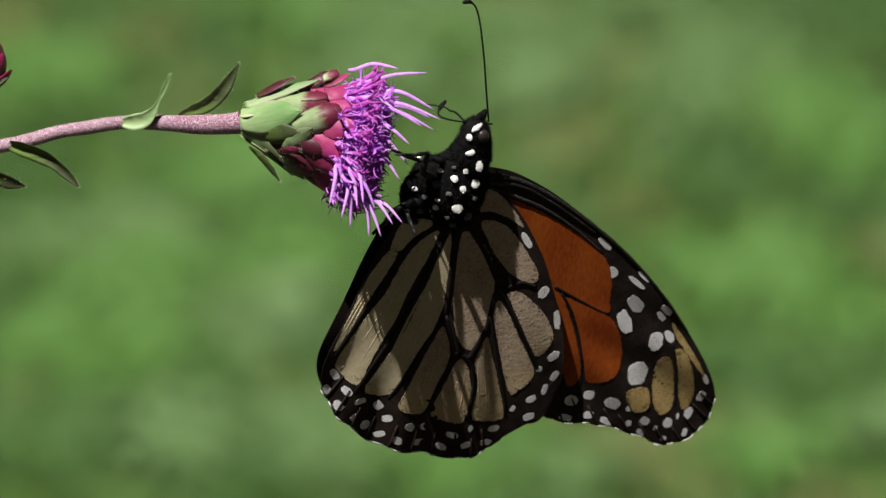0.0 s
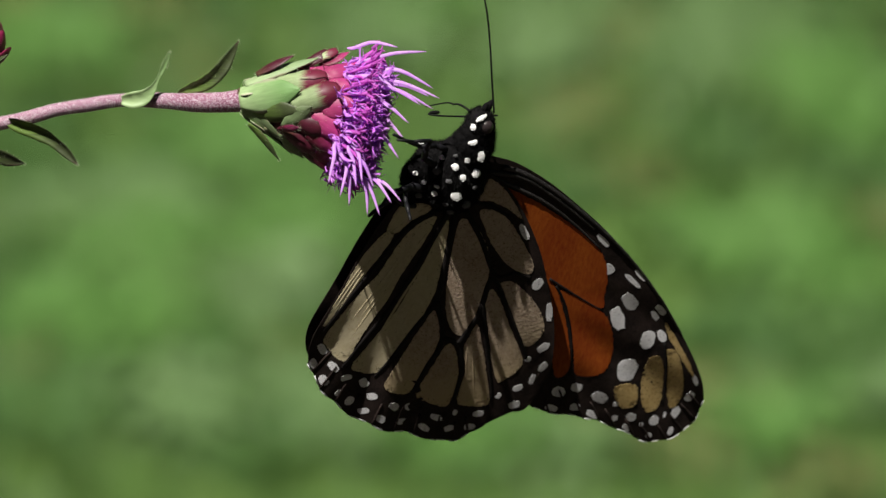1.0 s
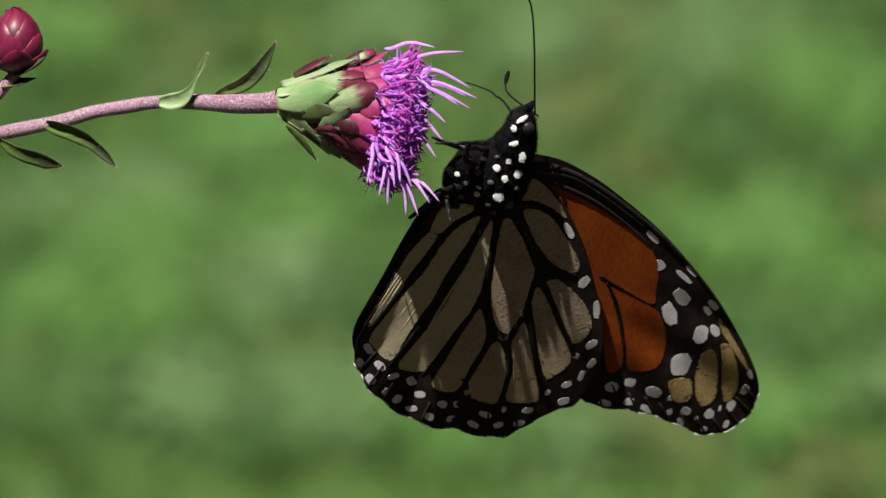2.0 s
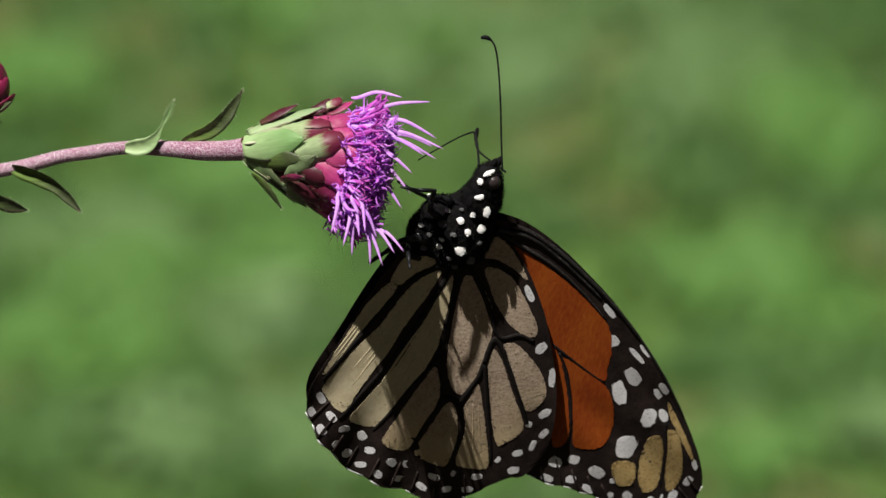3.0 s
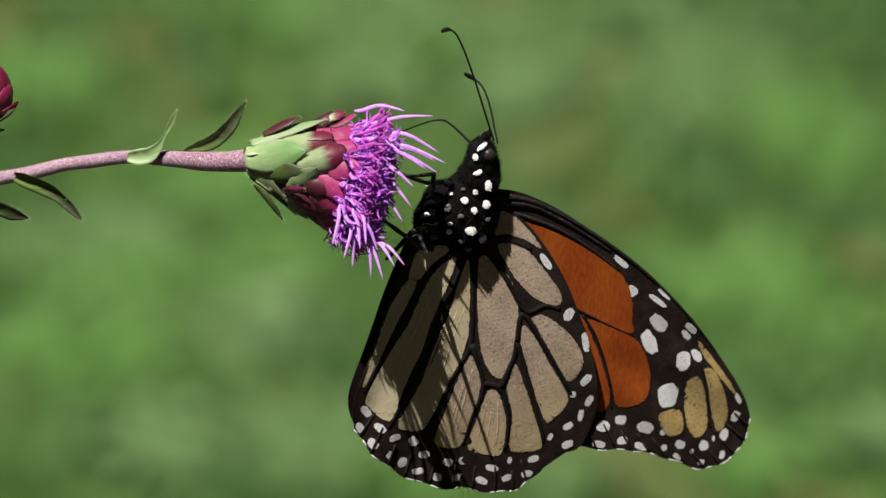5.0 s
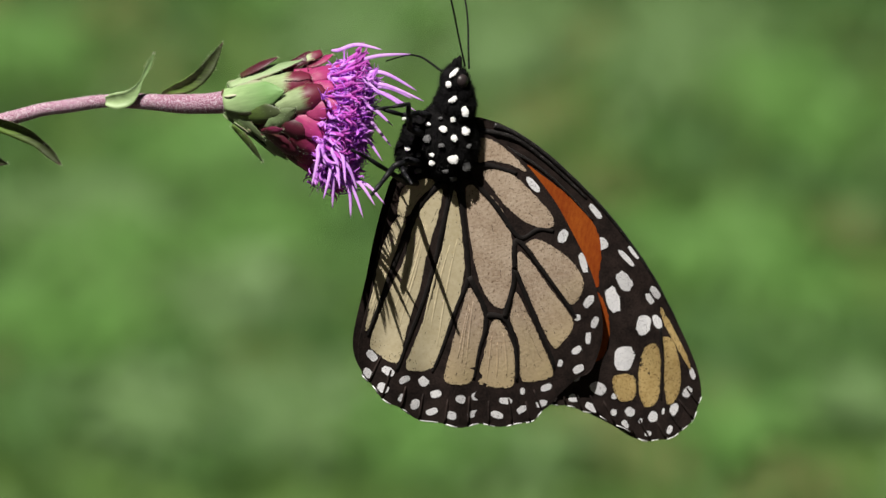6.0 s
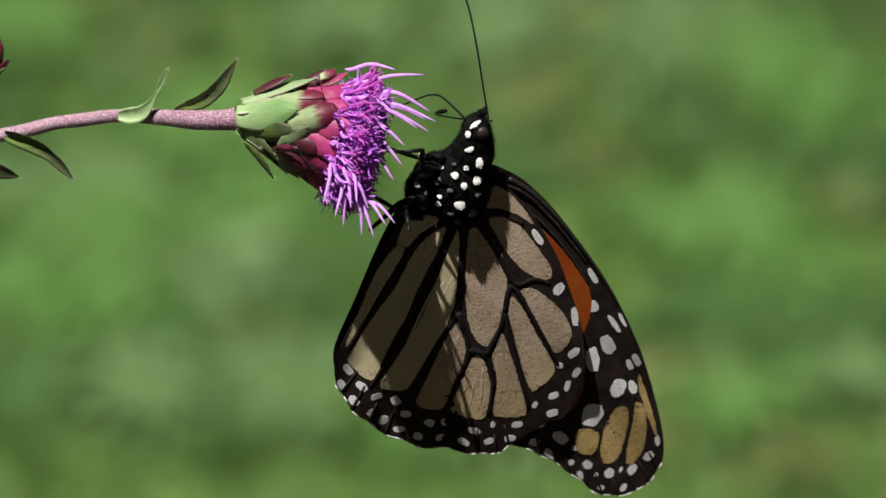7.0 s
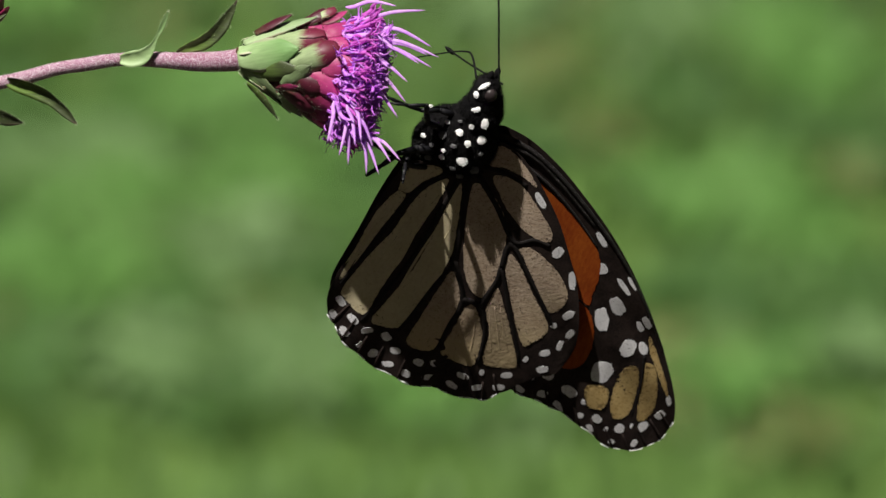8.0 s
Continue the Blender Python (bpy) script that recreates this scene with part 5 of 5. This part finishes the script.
def hairs(name, parent, count, seed, middle, size, length, lean):
    rng = random.Random(seed)
    verts, faces = [], []
    for _ in range(count):
        d = Vector((rng.gauss(0, 1), rng.gauss(0, 1), rng.gauss(0, 1))).normalized()
        root = Vector(middle) + Vector((d.x * size[0], d.y * size[1], d.z * size[2]))
        way = (Vector((d.x / size[0], d.y / size[1], d.z / size[2])).normalized() + Vector(lean) + Vector([rng.uniform(-0.4, 0.4) for _ in range(3)])).normalized()
        wide = way.cross(Vector([rng.uniform(-1, 1) for _ in range(3)])).normalized() * 0.035
        if d.z > 0 and any(((root.x - x) / (a + 0.1)) ** 2 + ((root.y - y) / (b + 0.15)) ** 2 < 1 for x, y, a, b, _ in BODY_DOTS):
            continue
        tip = root + way * length * rng.uniform(0.6, 1.3)
        k = len(verts)
        verts += [(root - wide) / 1000, (root + wide) / 1000, tip / 1000]
        faces.append((k, k + 1, k + 2))
    data = bpy.data.meshes.new(name)
    data.from_pydata(verts, [], faces)
    data.materials.append(HAIR_BLACK)
    ob = tagged(new(name, data), "black fur", kind="stuff")
    ob.parent = parent
    return ob


def butterfly():
    bug = tagged(new("butterfly"), "orange, black and white butterfly hanging from the flower head", "butterfly")
    hind_cells = [(c, m) for c, m in ((HIND_CELL_A, WING_CREAM), (HIND_CELL_L, WING_CREAM), (HIND_CELL_B, WING_CREAM), (HIND_CELL_C, WING_CREAM), (HIND_CELL_D, WING_TAN), (HIND_CELL_E, WING_TAN), (HIND_CELL_F, WING_TAN),
                                      (HIND_CELL_G, WING_TAN), (HIND_CELL_H, WING_TAN), (HIND_CELL_I, WING_TAN), (HIND_CELL_J, WING_TAN), (HIND_CELL_K, WING_TAN))]
    hind_veins = [HIND_VEIN_A, HIND_VEIN_B, HIND_VEIN_C, HIND_VEIN_D, HIND_VEIN_E, HIND_VEIN_F, HIND_VEIN_G, HIND_VEIN_H, HIND_VEIN_I]
    fore_cells = [(FORE_CELL_A, WING_ORANGE), (FORE_CELL_B, WING_ORANGE), (FORE_CELL_C, WING_ORANGE), (FORE_CELL_D, WING_OCHRE), (FORE_CELL_E, WING_OCHRE), (FORE_CELL_F, WING_OCHRE), (FORE_CELL_G, WING_OCHRE)]
    fore_veins = [FORE_VEIN_A, FORE_VEIN_B, FORE_VEIN_C, FORE_VEIN_D, FORE_VEIN_I]
    hind = wing("hindwing", HIND_OUTLINE, hind_cells, HIND_SPOTS_1 + HIND_SPOTS_2 + HIND_SPOTS_3, hind_veins, hind_bend, bug, "pale tan hindwing with black veins and white-dotted border", 0.42, 3, (6, 14))
    fore = wing("forewing", FORE_OUTLINE, fore_cells, FORE_SPOTS_1 + FORE_SPOTS_2 + FORE_SPOTS_3, fore_veins, fore_bend, bug, "orange and black forewing with white spots", 0.21, 4, (11, 21))
    for path, size in ((FORE_VEIN_A, 0.42), (FORE_VEIN_I, 0.34), ([(p[0] + 0.15, p[1] - 0.35) for p in FORE_OUTLINE[1:9]], 0.38)):
        bm = bmesh.new()
        tube(bm, [(p[0], p[1], fore_bend(p[0], p[1]) + 0.08) for p in spline(path, 6)], lambda u: size * (1 - 0.6 * u) * (1 + 0.05 * math.sin(60 * u)), 8, 0.8)
        part("costal_vein", bm, COSTA, fore, "glossy black leading vein")
    # the wings of the far side, seen only past the edges of the near ones
    far = part("far_hindwing", slab([(p[0] * 0.985, p[1] * 0.985) for p in spline(HIND_OUTLINE, 5, True)], 0.0, 0.09, hind_bend, 3.0), WING_BLACK, bug, "", "top")
    far.matrix_basis = mm(0.1, 0.1, -3.4)
    far_fore = part("far_forewing", slab([tuple(p) for p in spline(FORE_OUTLINE, 5, True)], 0.0, 0.09, fore_bend, 3.0), WING_BLACK, bug, "", "top")
    # thorax, abdomen, head
    bm = bmesh.new()
    for middle, size in THORAX_LOBES:
        egg(bm, middle, size, rows=20, cols=28)
    for v in bm.verts:
        v.co += v.co.normalized() * 0.30 * noise.noise(v.co * 0.9) + v.co.normalized() * 0.2 * noise.noise(v.co * 2.6)
    thorax = part("thorax", bm, BODY_BLACK, bug, "furry black thorax with white dots")
    bm = bmesh.new()
    egg(bm, (-9.0, -9.5, -1.9), (1.5, 11.5, 1.4), pose(0, 0, 0, 0, 0, -28), 16, 16)
    part("abdomen", bm, BODY_BLACK, bug)
    bm = bmesh.new()
    for middle, size in HEAD_LOBES:
        egg(bm, middle, size, rows=14, cols=20)
    for dx in (-0.5, 0.45):
        egg(bm, (0.25 + dx, 14.5, -0.3 - dx), (0.5, 1.3, 0.5), pose(0, 0, 0, 0, 0, -14), 8, 8)
    head = part("head", bm, BODY_BLACK, bug, "black furry head with white marks")
    bm = bmesh.new()
    egg(bm, (*EYE_MID, 1.6), (1.0, 1.05, 0.95), rows=14, cols=18)
    part("eye", bm, EYE_BROWN, head, "dark brown compound eye")
    rng = random.Random(77)
    for mat, dots in ((DOT_WHITE, BODY_DOTS), (DOT_GREY, GREY_DOTS)):
        for x, y, a, b, turn in dots:
            z = body_depth(x, y)
            slope = Vector((body_depth(x - 0.3, y) - body_depth(x + 0.3, y), body_depth(x, y - 0.3) - body_depth(x, y + 0.3) + 0.35, 1.1)).normalized()
            # a ragged tuft of pale scales: a lumpy pad with scales that stick out round it
            bm = bmesh.new()
            for v in egg(bm, (0, 0, 0), (a, b, 0.16), rows=6, cols=16):
                v.co *= 1 + 0.35 * noise.noise(Vector((v.co.x + 5 * x, v.co.y + 3 * y, 0)) * 2.6)
            for _ in range(int(16 + 40 * a * b)):
                w, r = rng.uniform(0, math.tau), rng.uniform(0.5, 1.0)
                at = Vector((a * r * math.cos(w), b * r * math.sin(w), 0.08))
                tube(bm, [at, at + Vector((0.07 * math.cos(w), 0.07 * math.sin(w) - 0.05, 0.05))], lambda u: 0.075 - 0.04 * u, 4, 0.4)
            dot = part("dot", bm, mat, head if y > 9.6 else thorax)
            dot.matrix_basis = mm(x, y, z + 0.16) @ Vector((0, 0, 1)).rotation_difference(slope).to_matrix().to_4x4() @ pose(0, 0, 0, 0, 0, turn)
    for (middle, size), count, lean in zip(THORAX_LOBES, (6000, 4000, 3500, 3600), ((0.0, -0.5, 0), (-0.2, -0.4, 0), (-0.3, 0.1, 0), (0.0, -0.2, 0))):
        hairs("fur", thorax, count, count, middle, size, 0.40, lean)
    for (middle, size), count in zip(HEAD_LOBES, (1900, 1500)):
        hairs("fur", head, count, count, middle, size, 0.42, (-0.1, 0.2, 0))
    # legs with their joints
    for path, depth, thick in ((LEG_A, (0.6, 1.6, 3.0, 4.2, 5.0, 5.4), 0.50), (LEG_B, (0.4, 1.4, 2.6, 3.8, 4.6), 0.40), (LEG_C, (-0.2, 1.6, 3.2, 4.6, 5.4), 0.56), (LEG_D, (-0.4, 1.2, 3.0, 5.0, 6.2), 0.42), (LEG_E, (0.0, 2.0, 4.6, 7.0, 8.6), 0.38)):
        bm = bmesh.new()
        pts = [(p[0], p[1], z) for p, z in zip(path, depth)]
        for i, (a, b) in enumerate(zip(pts, pts[1:])):
            t0, t1 = thick * (1 - 0.16 * i), thick * (1 - 0.16 * (i + 1)) + 0.05
            tube(bm, [a, (Vector(a) + Vector(b)) / 2, b], lambda u: t0 + (t1 - t0) * u + 0.06 * math.sin(math.pi * u), 7)
            egg(bm, b, (t1, t1, t1), rows=6, cols=8)
        part("leg", bm, LEG_BLACK, bug)
    # antennae along +x, with hooked clubs
    feelers = []
    for root, bow in ((ANTENNA_ROOT, 1.0), (SECOND_ROOT, 1.35)):
        bm = bmesh.new()
        path = spline([(0, 0, 0), (4.5, -0.55 * bow, 0.15), (9.0, -1.15 * bow, 0.3), (13.6, -1.65 * bow, 0.3), (16.4, -1.75 * bow, 0.2), (17.6, -1.40 * bow, 0.1), (18.2, -0.75 * bow, 0.05), (18.3, 0, 0)], 7)
        tube(bm, path, lambda u: 0.135 + 0.012 * math.sin(150 * u) + (0.20 * math.sin(math.pi * (0.06 + 0.86 * (u - 0.74) / 0.26)) if u > 0.74 else 0), 7)
        ob = part("antenna", bm, FEELER_BLACK, bug, "thin black antenna with a hooked club")
        feelers.append((ob, root))
    # the drinking tube: a stretch that rises from the head, and beyond the elbow one that reaches for the florets
    bm = bmesh.new()
    tube(bm, spline([(0, 0, 0), (2.0, -0.2, 0), (4.0, -0.3, 0), (5.3, -0.2, 0), (6.0, 0, 0)], 5), lambda u: 0.17 - 0.03 * u, 7)
    sip = part("proboscis", bm, FEELER_BLACK, bug, "black drinking tube, bent at its elbow")
    bm = bmesh.new()
    tube(bm, spline([(0, 0, 0), (0.9, -0.2, 0), (2.4, -0.35, 0), (5.5, -0.25, 0), (9.5, 0, 0)], 5), lambda u: 0.14 - 0.05 * u, 7)
    sip_tip = part("proboscis_tip", bm, FEELER_BLACK, sip)
    return bug, fore, far_fore, feelers, sip, sip_tip


bug, fore, far_fore, feelers, sip, sip_tip = butterfly()


# ---- movement ----
def feeler_pose(root, way, depth):
    return frame_along((root[0], root[1], depth), way, (0.15, 0.1, 1))


def motions():
    walk(plant, PLANT_ROWS)
    walk(bug, BUTTERFLY_ROWS)
    def behind(t):
        return -0.5 if t < 2 else (-0.3 if t < 6 else -0.55)

    walk(fore, [(t, mm(x, y, behind(t)) @ pose(0, 0, 0, 0, 0, turn)) for t, x, y, turn in FOREWING_ROWS])
    walk(far_fore, [(t, mm(x + 0.1, y - 0.1, -2.8) @ pose(0, 0, 0, 0, 0, turn - 0.6)) for t, x, y, turn in FOREWING_ROWS])
    for (ob, root), rows in zip(feelers, (ANTENNA_ROWS, SECOND_ROWS)):
        walk(ob, [(t, feeler_pose(root, (x, y, z), 0.8)) for t, x, y, z in rows])
    poses = dict(BUTTERFLY_ROWS)
    low, high = [], []
    for t, x, y, u, v in PROBOSCIS_ROWS:
        turn = poses[t].to_3x3().inverted() @ STAGE.to_3x3()
        first = turn @ Vector((x, y, -math.sqrt(max(0.2, 36.0 - x * x - y * y))))
        second = turn @ Vector((u, v, -math.sqrt(max(0.2, 90.0 - u * u - v * v)) * 0.6))
        base = frame_along((*PROBOSCIS_ROOT, -0.2), first, first.cross(second))
        low.append((t, base))
        high.append((t, mm(6.0, 0, 0) @ frame_along((0, 0, 0), base.to_3x3().inverted() @ second, (0, 0, 1))))
    walk(sip, low)
    walk(sip_tip, high)


motions()
